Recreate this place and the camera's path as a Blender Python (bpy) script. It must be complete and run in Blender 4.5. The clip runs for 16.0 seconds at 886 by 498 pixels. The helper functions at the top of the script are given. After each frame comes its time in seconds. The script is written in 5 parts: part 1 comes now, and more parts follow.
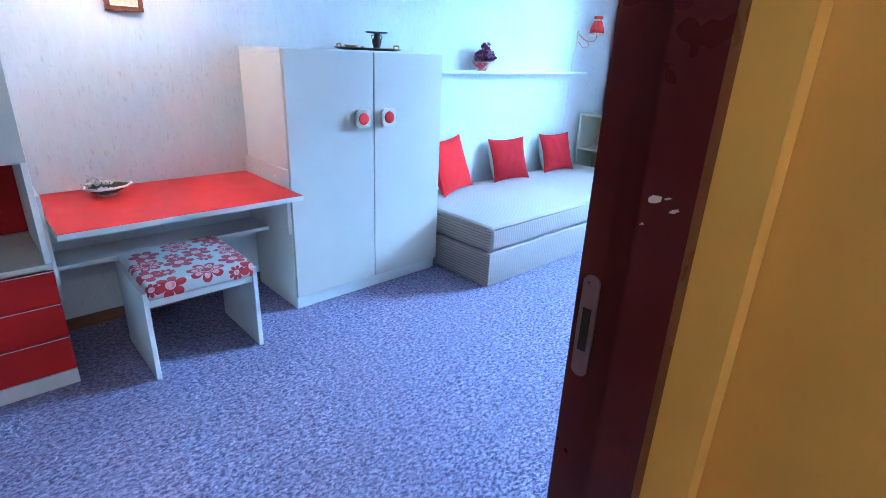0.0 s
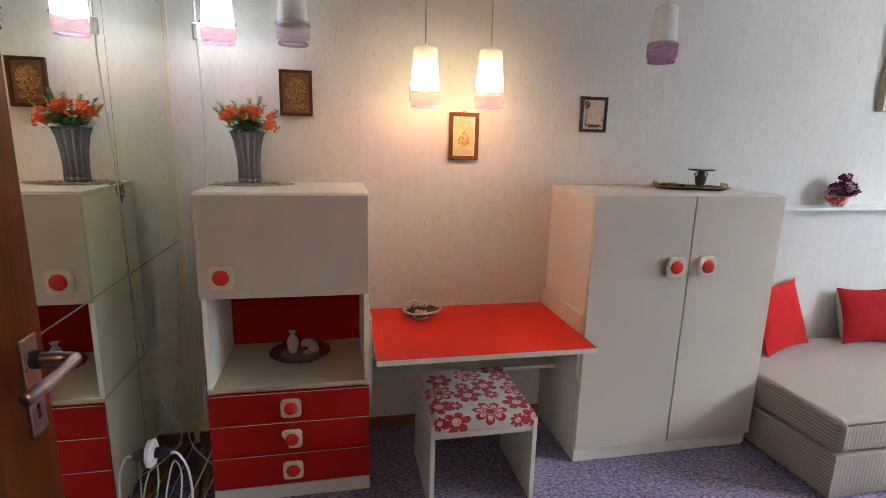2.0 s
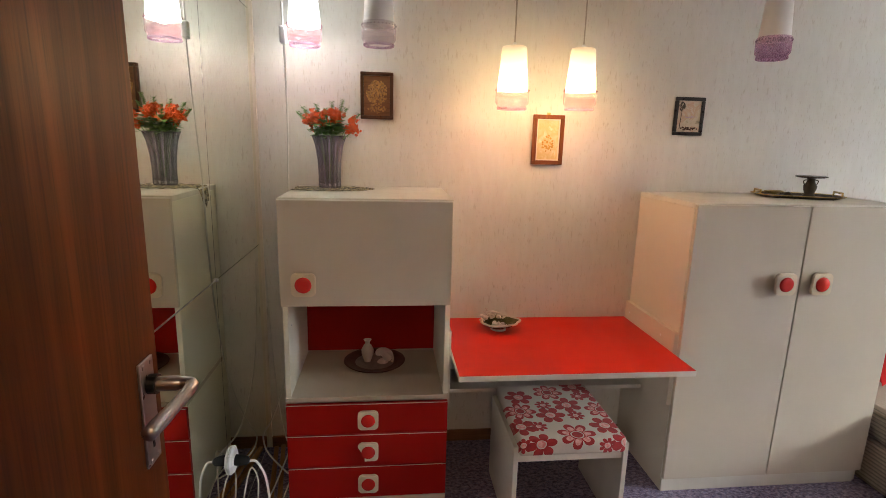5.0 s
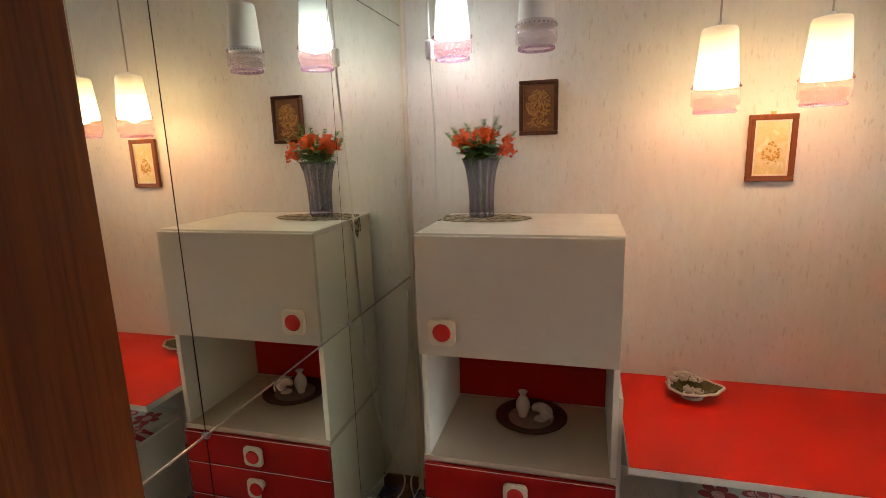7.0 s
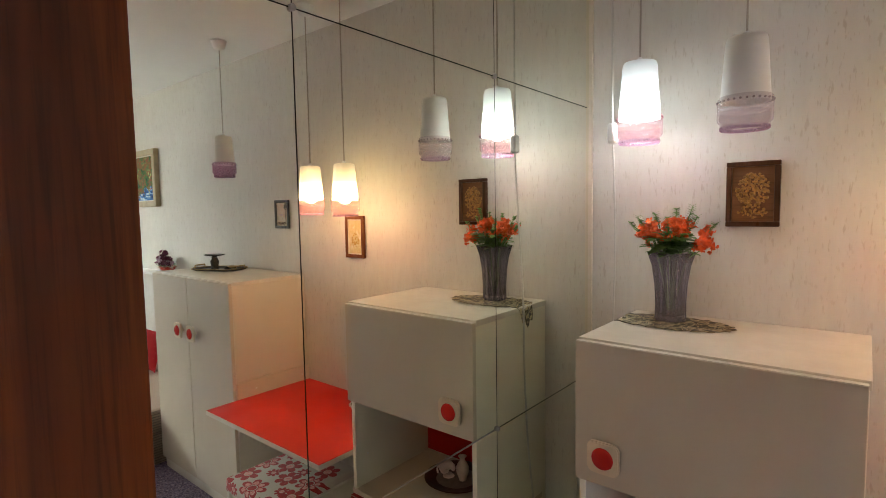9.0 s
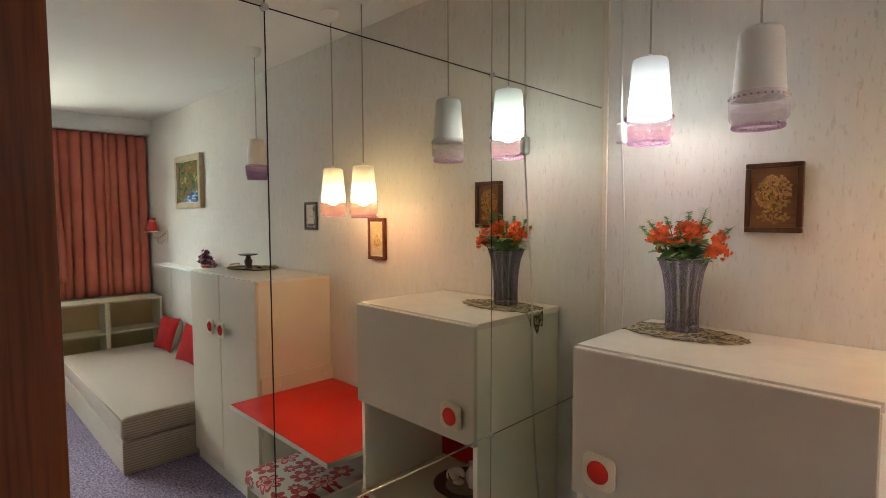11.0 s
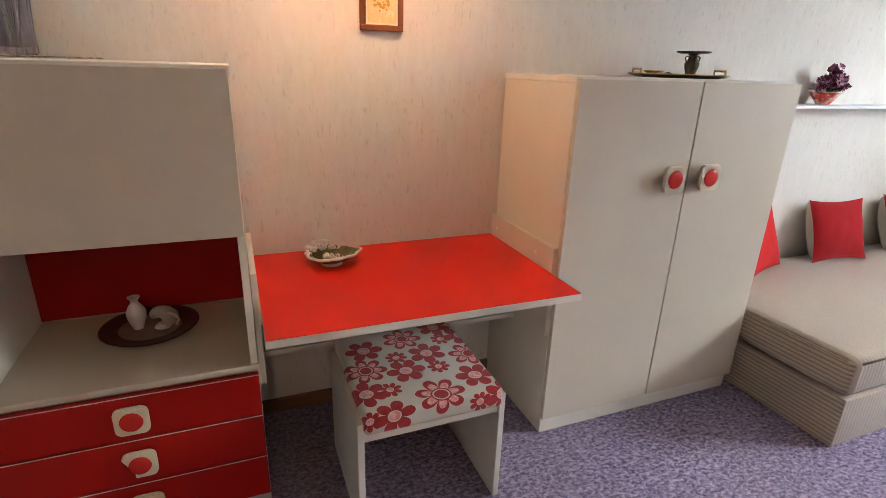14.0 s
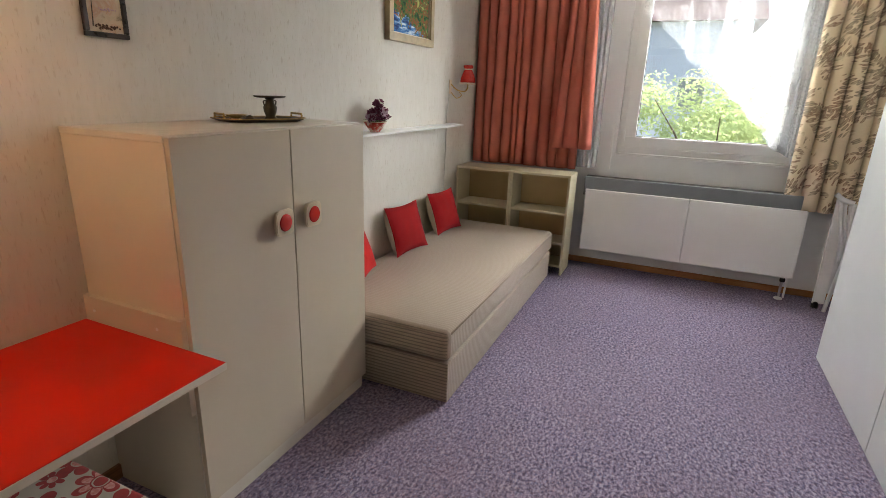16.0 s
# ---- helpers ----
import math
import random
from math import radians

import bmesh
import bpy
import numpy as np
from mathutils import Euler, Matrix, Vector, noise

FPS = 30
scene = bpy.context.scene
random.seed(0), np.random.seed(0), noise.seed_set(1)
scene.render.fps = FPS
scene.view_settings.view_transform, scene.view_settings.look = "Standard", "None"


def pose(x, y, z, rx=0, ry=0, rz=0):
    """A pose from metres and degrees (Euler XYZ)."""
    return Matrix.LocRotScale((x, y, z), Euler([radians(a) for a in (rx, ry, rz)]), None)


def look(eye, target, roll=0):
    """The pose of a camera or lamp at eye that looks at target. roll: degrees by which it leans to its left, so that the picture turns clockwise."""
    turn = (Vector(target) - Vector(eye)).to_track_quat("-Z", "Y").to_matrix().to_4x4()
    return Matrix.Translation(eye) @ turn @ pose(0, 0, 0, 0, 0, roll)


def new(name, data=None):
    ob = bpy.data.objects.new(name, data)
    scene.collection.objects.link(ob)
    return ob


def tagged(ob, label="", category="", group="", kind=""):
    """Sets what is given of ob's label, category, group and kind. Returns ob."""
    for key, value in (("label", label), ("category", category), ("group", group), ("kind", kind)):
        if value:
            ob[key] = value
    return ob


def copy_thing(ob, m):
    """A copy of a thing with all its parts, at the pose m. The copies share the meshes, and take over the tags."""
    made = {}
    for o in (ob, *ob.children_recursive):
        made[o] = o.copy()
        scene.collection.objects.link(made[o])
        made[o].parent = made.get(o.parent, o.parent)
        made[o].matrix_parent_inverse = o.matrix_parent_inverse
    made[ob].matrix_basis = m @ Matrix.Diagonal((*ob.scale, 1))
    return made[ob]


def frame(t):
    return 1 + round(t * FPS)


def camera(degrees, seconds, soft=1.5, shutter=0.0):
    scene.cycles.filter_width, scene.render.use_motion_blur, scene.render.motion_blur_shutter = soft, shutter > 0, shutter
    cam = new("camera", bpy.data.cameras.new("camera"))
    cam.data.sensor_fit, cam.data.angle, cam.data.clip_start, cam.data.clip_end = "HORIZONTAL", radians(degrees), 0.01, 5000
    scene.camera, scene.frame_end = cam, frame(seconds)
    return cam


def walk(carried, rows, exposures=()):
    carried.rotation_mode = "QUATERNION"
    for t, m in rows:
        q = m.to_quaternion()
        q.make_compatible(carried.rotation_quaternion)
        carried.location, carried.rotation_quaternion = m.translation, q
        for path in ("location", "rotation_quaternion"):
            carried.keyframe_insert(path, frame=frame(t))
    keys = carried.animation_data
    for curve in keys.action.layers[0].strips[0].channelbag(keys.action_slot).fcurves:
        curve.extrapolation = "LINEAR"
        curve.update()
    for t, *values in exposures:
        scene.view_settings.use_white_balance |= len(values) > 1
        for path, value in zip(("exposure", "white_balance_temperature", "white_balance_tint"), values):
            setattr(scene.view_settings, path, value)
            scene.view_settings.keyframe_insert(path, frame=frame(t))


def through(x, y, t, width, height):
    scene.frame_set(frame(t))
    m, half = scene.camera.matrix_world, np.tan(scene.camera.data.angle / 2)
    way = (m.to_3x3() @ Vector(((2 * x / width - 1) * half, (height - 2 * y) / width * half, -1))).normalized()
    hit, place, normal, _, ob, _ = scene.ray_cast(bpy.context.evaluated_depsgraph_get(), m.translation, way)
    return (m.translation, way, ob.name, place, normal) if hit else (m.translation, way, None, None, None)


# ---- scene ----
cam = camera(81.3, 16.0, 0.8)
PATH = [
    (0, (0.623, -2.577, 1.217), (1.911, -1.221, 0.507), 2.4),
    (0.1, (0.617, -2.552, 1.229), (1.878, -1.165, 0.531), 2.7),
    (0.3, (0.623, -2.499, 1.249), (1.819, -1.037, 0.593), 2.8),
    (0.5, (0.617, -2.469, 1.299), (1.732, -0.928, 0.68), 2.6),
    (1, (0.638, -2.434, 1.355), (1.451, -0.686, 0.821), 2.0),
    (1.5, (0.644, -2.383, 1.389), (1.204, -0.518, 0.934), 1.4),
    (2, (0.652, -2.355, 1.416), (1.055, -0.441, 0.999), 1.5),
    (2.5, (0.654, -2.347, 1.452), (0.986, -0.416, 1.052), 1.5),
    (3, (0.648, -2.346, 1.468), (0.896, -0.399, 1.083), 1.6),
    (3.5, (0.64, -2.351, 1.463), (0.851, -0.397, 1.092), 1.9),
    (6, (0.491, -2.089, 1.404), (0.704, -0.153, 0.951), 1.1),
    (6.5, (0.546, -2.007, 1.447), (0.355, -0.07, 0.988), -1.8),
    (7, (0.657, -1.904, 1.475), (0.133, -0.016, 1.077), -1.8),
    (7.5, (0.734, -1.848, 1.514), (-0.048, -0.038, 1.177), -1.5),
    (8, (0.766, -1.816, 1.549), (-0.209, -0.089, 1.293), -1.3),
    (8.5, (0.772, -1.788, 1.565), (-0.381, -0.165, 1.376), -1.1),
    (9, (0.754, -1.722, 1.557), (-0.516, -0.184, 1.407), -0.9),
    (9.2, (0.773, -1.692, 1.545), (-0.55, -0.197, 1.417), -0.3),
    (11.3, (0.852, -1.616, 1.54), (-0.56, -0.205, 1.414), -0.2),
    (11.5, (0.854, -1.615, 1.518), (-0.483, -0.133, 1.396), 0.0),
    (12, (0.834, -1.611, 1.486), (-0.166, 0.114, 1.335), 0.6),
    (12.5, (0.774, -1.638, 1.476), (0.286, 0.291, 1.275), 0.3),
    (13, (0.741, -1.671, 1.401), (0.74, 0.304, 1.085), 0.4),
    (13.5, (0.75, -1.692, 1.298), (1.063, 0.201, 0.734), 0.8),
    (14, (0.765, -1.712, 1.23), (1.478, 0.032, 0.56), 1.9),
    (14.5, (0.732, -1.76, 1.236), (1.87, -0.261, 0.558), 1.7),
    (15, (0.716, -1.77, 1.271), (2.119, -0.51, 0.603), 2.9),
    (15.3, (0.728, -1.727, 1.294), (2.27, -0.636, 0.637), 2.8),
    (15.5, (0.726, -1.686, 1.308), (2.344, -0.705, 0.663), 2.6),
    (16, (0.751, -1.631, 1.345), (2.502, -0.86, 0.761), 2.0),
]
EXPOSURES = [
    (0, 2.8, 3600, 0), (0.5, 2.25, 3500, 2), (1.0, 1.65, 4500, 8), (1.5, 1.68, 5600, 11), (2.0, 1.8, 6000, 12),
    (2.5, 1.78, 6500, 12), (3.5, 1.80, 6650, 12), (6.0, 1.88, 6850, 12), (7.5, 1.68, 6700, 12), (9.0, 1.68, 6650, 12), (11.5, 1.55, 6650, 12), (12.5, 1.64, 7000, 12), (13.5, 1.85, 6700, 13), (14.0, 2.05, 6500, 13), (14.5, 2.0, 6200, 13), (15.0, 1.45, 6450, 13), (15.5, 1.35, 6700, 12), (16.0, 1.40, 7250, 12),
]
walk(cam, [(t, look(eye, target, roll)) for t, eye, target, roll in PATH], EXPOSURES)

# ---- light ----
world = bpy.data.worlds.new("sky")
scene.world = world
world.use_nodes = True
wn = world.node_tree.nodes
sky = wn.new("ShaderNodeTexSky")
sky.sky_type, sky.sun_disc = "NISHITA", False
sky.sun_elevation, sky.sun_rotation = radians(40), radians(182)
wn["Background"].inputs[1].default_value = 0.15
world.node_tree.links.new(sky.outputs[0], wn["Background"].inputs[0])

sun = new("sun", bpy.data.lights.new("sun", "SUN"))
sun.data.energy, sun.data.angle, sun.data.color = 4.5, radians(0.5), (1, 0.95, 0.87)
sun.matrix_world = look((-0.6, -12, 10), (0, 0, 0))

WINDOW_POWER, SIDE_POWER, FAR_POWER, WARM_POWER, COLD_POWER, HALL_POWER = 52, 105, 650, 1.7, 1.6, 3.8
GARDEN_POWER = 100
daylight = new("window_daylight", bpy.data.lights.new("window_daylight", "AREA"))
daylight.data.shape, daylight.data.size, daylight.data.size_y = "RECTANGLE", 1.7, 1.1
daylight.data.energy, daylight.data.color = WINDOW_POWER, (0.80, 0.90, 1.0)
daylight.matrix_world = look((5.85, -1.77, 2.72), (3.2, -1.6, 0.6))
side = new("window_daylight_side", bpy.data.lights.new("window_daylight_side", "AREA"))
side.data.shape, side.data.size, side.data.size_y = "RECTANGLE", 2.2, 2.2
side.data.energy, side.data.color = SIDE_POWER, (0.80, 0.90, 1.0)
side.matrix_world = look((6.6, -4.3, 2.1), (3.0, -0.5, 0.9))
# Area lamp added far outside, out of view, as fill in place of sky light.
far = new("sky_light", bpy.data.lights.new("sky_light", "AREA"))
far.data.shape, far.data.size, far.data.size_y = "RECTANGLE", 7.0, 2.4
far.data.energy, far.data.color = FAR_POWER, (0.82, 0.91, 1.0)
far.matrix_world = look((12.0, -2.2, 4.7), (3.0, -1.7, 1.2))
# Area lamp added unseen below the sill to brighten ceiling and upper walls.
garden = new("sunlit_garden_bounce", bpy.data.lights.new("sunlit_garden_bounce", "AREA"))
garden.data.shape, garden.data.size, garden.data.size_y = "RECTANGLE", 1.9, 0.8
garden.data.energy, garden.data.color = GARDEN_POWER, (0.97, 1.0, 0.93)
garden.matrix_world = look((5.85, -1.77, 0.42), (3.4, -1.7, 2.3))
# Point lamp added out of view to light the hall; its fitting is unknown.
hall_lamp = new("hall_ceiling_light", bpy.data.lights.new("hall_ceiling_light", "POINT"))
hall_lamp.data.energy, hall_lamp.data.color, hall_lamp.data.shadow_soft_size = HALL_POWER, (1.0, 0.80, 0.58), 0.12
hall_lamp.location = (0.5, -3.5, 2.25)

# ---- materials ----


class Mat:
    """A node material with a few short cuts."""

    def __init__(self, name, rough=0.5, metal=0.0, **more):
        self.m = bpy.data.materials.new(name)
        self.m.use_nodes = True
        self.t = self.m.node_tree
        self.b = self.t.nodes["Principled BSDF"]
        self.b.inputs["Roughness"].default_value = rough
        self.b.inputs["Metallic"].default_value = metal
        for key, value in more.items():
            self.b.inputs[key.replace("_", " ")].default_value = value
        self.coord = self.node("ShaderNodeTexCoord").outputs["Object"]

    def node(self, kind, **values):
        n = self.t.nodes.new(kind)
        for key, value in values.items():
            n.inputs[key.replace("_", " ")].default_value = value
        return n

    def link(self, a, b):
        self.t.links.new(a, b)

    def mapped(self, scale, rot=(0, 0, 0)):
        n = self.node("ShaderNodeMapping")
        n.inputs["Scale"].default_value, n.inputs["Rotation"].default_value = scale, rot
        self.link(self.coord, n.inputs["Vector"])
        return n.outputs[0]

    def noise(self, scale=5, detail=4, stretch=(1, 1, 1), rough=0.55, distort=0.0, rot=(0, 0, 0)):
        n = self.node("ShaderNodeTexNoise", Scale=scale, Detail=detail, Roughness=rough, Distortion=distort)
        self.link(self.mapped(stretch, rot), n.inputs["Vector"])
        return n.outputs[0]

    def ramp(self, value, *stops):
        n = self.node("ShaderNodeValToRGB")
        while len(n.color_ramp.elements) < len(stops):
            n.color_ramp.elements.new(0.5)
        for e, (at, c) in zip(n.color_ramp.elements, stops):
            e.position, e.color = at, (*c, 1) if isinstance(c, tuple) else (c, c, c, 1)
        self.link(value, n.inputs[0])
        return n.outputs[0]

    def mix(self, f, a, b, blend="MIX"):
        n = self.t.nodes.new("ShaderNodeMix")
        n.data_type, n.blend_type = "RGBA", blend
        for slot, v in ((0, f), (6, a), (7, b)):
            if isinstance(v, (int, float)):
                n.inputs[slot].default_value = v if slot == 0 else (v, v, v, 1)
            elif isinstance(v, tuple):
                n.inputs[slot].default_value = (*v, 1)
            else:
                self.link(v, n.inputs[slot])
        return n.outputs[2]

    def math(self, op, a, b=0.0, c=0.0):
        n = self.t.nodes.new("ShaderNodeMath")
        n.operation = op
        for slot, v in enumerate((a, b, c)):
            if isinstance(v, (int, float)):
                n.inputs[slot].default_value = v
            else:
                self.link(v, n.inputs[slot])
        return n.outputs[0]

    def color(self, v):
        if isinstance(v, tuple):
            self.b.inputs["Base Color"].default_value = (*v, 1)
        else:
            self.link(v, self.b.inputs["Base Color"])
        return self

    def rough(self, v):
        self.link(v, self.b.inputs["Roughness"])
        return self

    def bump(self, height, strength=0.3, distance=0.002):
        n = self.node("ShaderNodeBump", Strength=strength, Distance=distance)
        self.link(height, n.inputs["Height"])
        self.link(n.outputs[0], self.b.inputs["Normal"])
        return self


def paint(name, c, rough=0.45, vary=0.08, scale=4, grain=60, bump=0.08, **more):
    """A painted or laminated surface with slight stains and a fine grain."""
    m = Mat(name, rough, **more)
    big = m.noise(scale, 5)
    dark = tuple(v * (1 - vary) for v in c)
    m.color(m.ramp(big, (0.3, dark), (0.7, c)))
    m.rough(m.ramp(m.noise(scale * 3, 3), (0.3, rough * 0.85), (0.75, min(1, rough * 1.2))))
    m.bump(m.noise(grain, 3), bump)
    return m.m


def wallpaper():
    m = Mat("wallpaper", 0.72)
    base = m.ramp(m.noise(1.3, 4), (0.3, (0.62, 0.58, 0.52)), (0.7, (0.68, 0.65, 0.60)))
    base = m.mix(m.ramp(m.noise(1, 4, (34, 34, 8), 0.6), (0.42, 0.0), (0.66, 0.18)), base, (0.80, 0.775, 0.73))
    base = m.mix(m.ramp(m.noise(1, 3, (15, 15, 4), 0.6), (0.46, 0.0), (0.72, 0.15)), base, (0.56, 0.51, 0.44))
    near = m.noise(3.5, 2)
    for scale, low, depth, tone in (((82, 82, 19), 0.62, 0.42, (0.40, 0.32, 0.24)), ((140, 140, 32), 0.61, 0.38, (0.44, 0.37, 0.29))):
        fleck = m.noise(1, 2, scale, 0.5)
        f = m.math("MULTIPLY", m.ramp(fleck, (low, 0.0), (low + 0.07, depth)), m.ramp(near, (0.35, 0.3), (0.6, 1.0)))
        base = m.mix(f, base, tone)
    m.color(base)
    m.bump(m.noise(1, 4, (220, 220, 70)), 0.25, 0.001)
    return m.m


def carpet():
    m = Mat("carpet", 0.97)
    loops = m.noise(60, 3, (1, 1.5, 1), 0.6, 0.5)
    fine = m.noise(260, 2)
    c = m.ramp(loops, (0.36, (0.065, 0.05, 0.10)), (0.46, (0.17, 0.135, 0.215)), (0.53, (0.27, 0.22, 0.32)), (0.68, (0.46, 0.39, 0.50)))
    c = m.mix(m.ramp(m.noise(1.7, 3), (0.35, 0.0), (0.7, 0.3)), c, (0.23, 0.16, 0.205))
    c = m.mix(m.ramp(m.noise(95, 2), (0.56, 0.0), (0.68, 0.5)), c, (0.16, 0.19, 0.36))
    c = m.mix(m.ramp(m.noise(82, 2, (1.3, 1, 1)), (0.58, 0.0), (0.70, 0.45)), c, (0.42, 0.24, 0.27))
    c = m.mix(m.ramp(fine, (0.3, 0.35), (0.6, 0.0)), c, (0.10, 0.075, 0.12))
    m.color(c)
    m.bump(loops, 0.9, 0.006)
    return m.m


def veneer(name, dark, light, along="z", gloss=0.34):
    m = Mat(name, gloss, Specular_IOR_Level=0.2)
    s = {"z": (14, 14, 0.7), "x": (0.7, 14, 14), "y": (14, 0.7, 14)}[along]
    wide = m.noise(1, 5, s, 0.6, 0.6)
    pores = m.noise(1, 3, tuple(v * 14 if v > 1 else v * 9 for v in s), 0.6)
    c = m.ramp(wide, (0.3, dark), (0.5, tuple((a + b) / 2 for a, b in zip(dark, light))), (0.72, light))
    c = m.mix(m.ramp(pores, (0.3, 0.45), (0.5, 0.0)), c, tuple(v * 0.45 for v in dark))
    m.color(c)
    m.rough(m.ramp(wide, (0.3, gloss * 1.2), (0.7, gloss * 0.85)))
    m.bump(pores, 0.12, 0.0006)
    return m.m


def ribbed(name, axis, c, period=0.011, deep=0.8):
    m = Mat(name, 0.9, Sheen_Weight=0.2)
    w = m.node("ShaderNodeTexWave", Scale=1.0, Distortion=0.5, Detail=1.0, Detail_Scale=3.0)
    w.bands_direction = axis
    k = 0.32 / period
    m.link(m.mapped((k, k, k)), w.inputs["Vector"])
    weave = m.noise(1, 3, (260, 260, 90), 0.6)
    dark = tuple(v * 0.72 for v in c)
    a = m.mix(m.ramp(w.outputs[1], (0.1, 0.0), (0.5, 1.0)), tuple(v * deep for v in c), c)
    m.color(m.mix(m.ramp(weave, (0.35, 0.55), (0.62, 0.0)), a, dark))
    m.bump(w.outputs[1], 0.5 if deep < 0.8 else 0.25, 0.003)
    return m.m


def cloth_mat(name, c, dark, through=0.0):
    m = Mat(name, 0.95, Sheen_Weight=0.04, Specular_IOR_Level=0.2)
    m.color(m.mix(m.ramp(m.noise(320, 2), (0.35, 0.35), (0.6, 0.0)), m.ramp(m.noise(3, 3), (0.3, dark), (0.7, c)), dark))
    m.bump(m.noise(500, 2), 0.25, 0.001)
    if through:
        tr = m.node("ShaderNodeBsdfTranslucent")
        tr.inputs[0].default_value = (*c, 1)
        add = m.node("ShaderNodeMixShader")
        add.inputs[0].default_value = through
        m.link(m.b.outputs[0], add.inputs[1])
        m.link(tr.outputs[0], add.inputs[2])
        m.link(add.outputs[0], m.t.nodes["Material Output"].inputs[0])
    return m.m


def sheer(name, most=0.36, least=0.01):
    m = Mat(name, 0.9)
    m.color((0.85, 0.87, 0.9))
    tr = m.node("ShaderNodeBsdfTranslucent")
    tr.inputs[0].default_value = (0.75, 0.78, 0.82, 1)
    clear = m.node("ShaderNodeBsdfTransparent")
    one, two = m.node("ShaderNodeMixShader"), m.node("ShaderNodeMixShader")
    one.inputs[0].default_value = 0.4
    m.link(m.b.outputs[0], one.inputs[1])
    m.link(tr.outputs[0], one.inputs[2])
    sep = m.node("ShaderNodeSeparateXYZ")
    m.link(m.coord, sep.inputs[0])
    weave = m.math("ADD", m.noise(1, 3, (1, 14, 0.6), 0.5), m.math("MULTIPLY", sep.outputs[1], 0.33))
    lace = m.ramp(m.noise(75, 3), (0.40, 0.90), (0.52, 1.0))
    m.link(m.math("MULTIPLY", m.ramp(weave, (0.40, 1 - most), (0.60, 1 - least)), lace), two.inputs[0])
    m.link(one.outputs[0], two.inputs[1])
    m.link(clear.outputs[0], two.inputs[2])
    m.link(two.outputs[0], m.t.nodes["Material Output"].inputs[0])
    return m.m


# centres across and along the seat, and the kind: 0 outlined, 1 full, 2 small, 3 large outlined
PRINT = [(-0.128, 0.503, 1), (0.004, 0.538, 0), (0.127, 0.581, 1), (0.123, 0.499, 2), (0.192, 0.505, 1), (-0.147, 0.394, 0), (-0.045, 0.436, 2), (0.051, 0.432, 1), (0.173, 0.39, 0), (-0.037, 0.36, 1), (0.06, 0.351, 2), (-0.172, 0.285, 1), (-0.106, 0.284, 2), (0.018, 0.222, 3), (0.143, 0.276, 1), (0.122, 0.165, 2), (0.191, 0.176, 1), (-0.12, 0.178, 1), (-0.185, 0.176, 2), (0.212, 0.283, 2)]


def floral(name):
    """White cotton printed with red flowers: full ones, outlined ones with pink petals, and small ones."""
    m = Mat(name, 0.85, Sheen_Weight=0.2)
    sep = m.node("ShaderNodeSeparateXYZ")
    m.link(m.coord, sep.inputs[0])
    v = m.math("ADD", sep.outputs[1], sep.outputs[2])
    wob = m.math("MULTIPLY", m.math("SUBTRACT", m.noise(38, 2), 0.5), 0.006)
    red_f, pink_f = 0.0, 0.0
    for n, (cx, cy, kind) in enumerate(PRINT):
        size, petals = ((0.062, 7), (0.057, 6), (0.033, 8), (0.071, 7))[kind]
        dx, dy = m.math("SUBTRACT", sep.outputs[0], cx), m.math("SUBTRACT", v, cy)
        r = m.math("ADD", m.math("SQRT", m.math("ADD", m.math("MULTIPLY", dx, dx), m.math("MULTIPLY", dy, dy))), wob)
        turn = m.math("MULTIPLY_ADD", m.math("ARCTAN2", dy, dx), petals / 2, 0.7 * n)
        lobe = m.math("POWER", m.math("ABSOLUTE", m.math("COSINE", turn)), 0.45)
        edge = m.math("MULTIPLY_ADD", lobe, 0.66 * size, 0.34 * size)
        flower = m.math("LESS_THAN", r, edge)
        heart = m.math("LESS_THAN", r, size * 0.27)
        ring = m.math("MULTIPLY", m.math("GREATER_THAN", r, size * 0.27), m.math("LESS_THAN", r, size * 0.33))
        if kind in (0, 3):
            inner = m.math("MULTIPLY", m.math("LESS_THAN", r, m.math("MULTIPLY_ADD", lobe, 0.78 * size, -0.02 * size)), m.math("GREATER_THAN", r, size * 0.40))
            full = m.math("MULTIPLY", flower, m.math("SUBTRACT", 1.0, m.math("MAXIMUM", inner, ring)))
            pink_f = m.math("MAXIMUM", pink_f, m.math("MULTIPLY", inner, flower))
        else:
            full = m.math("MULTIPLY", flower, m.math("SUBTRACT", 1.0, m.math("MAXIMUM", heart, ring)))
            pink_f = m.math("MAXIMUM", pink_f, heart)
        red_f = m.math("MAXIMUM", red_f, full)
    white = m.ramp(m.noise(5, 3), (0.3, (0.50, 0.44, 0.37)), (0.7, (0.58, 0.52, 0.445)))
    red = m.ramp(m.noise(45, 2), (0.35, (0.30, 0.008, 0.010)), (0.65, (0.43, 0.014, 0.014)))
    pink = m.ramp(m.noise(90, 2), (0.4, (0.62, 0.20, 0.18)), (0.6, (0.74, 0.40, 0.36)))
    m.color(m.mix(red_f, m.mix(pink_f, white, pink), red))
    m.bump(m.noise(420, 2), 0.2, 0.001)
    return m.m


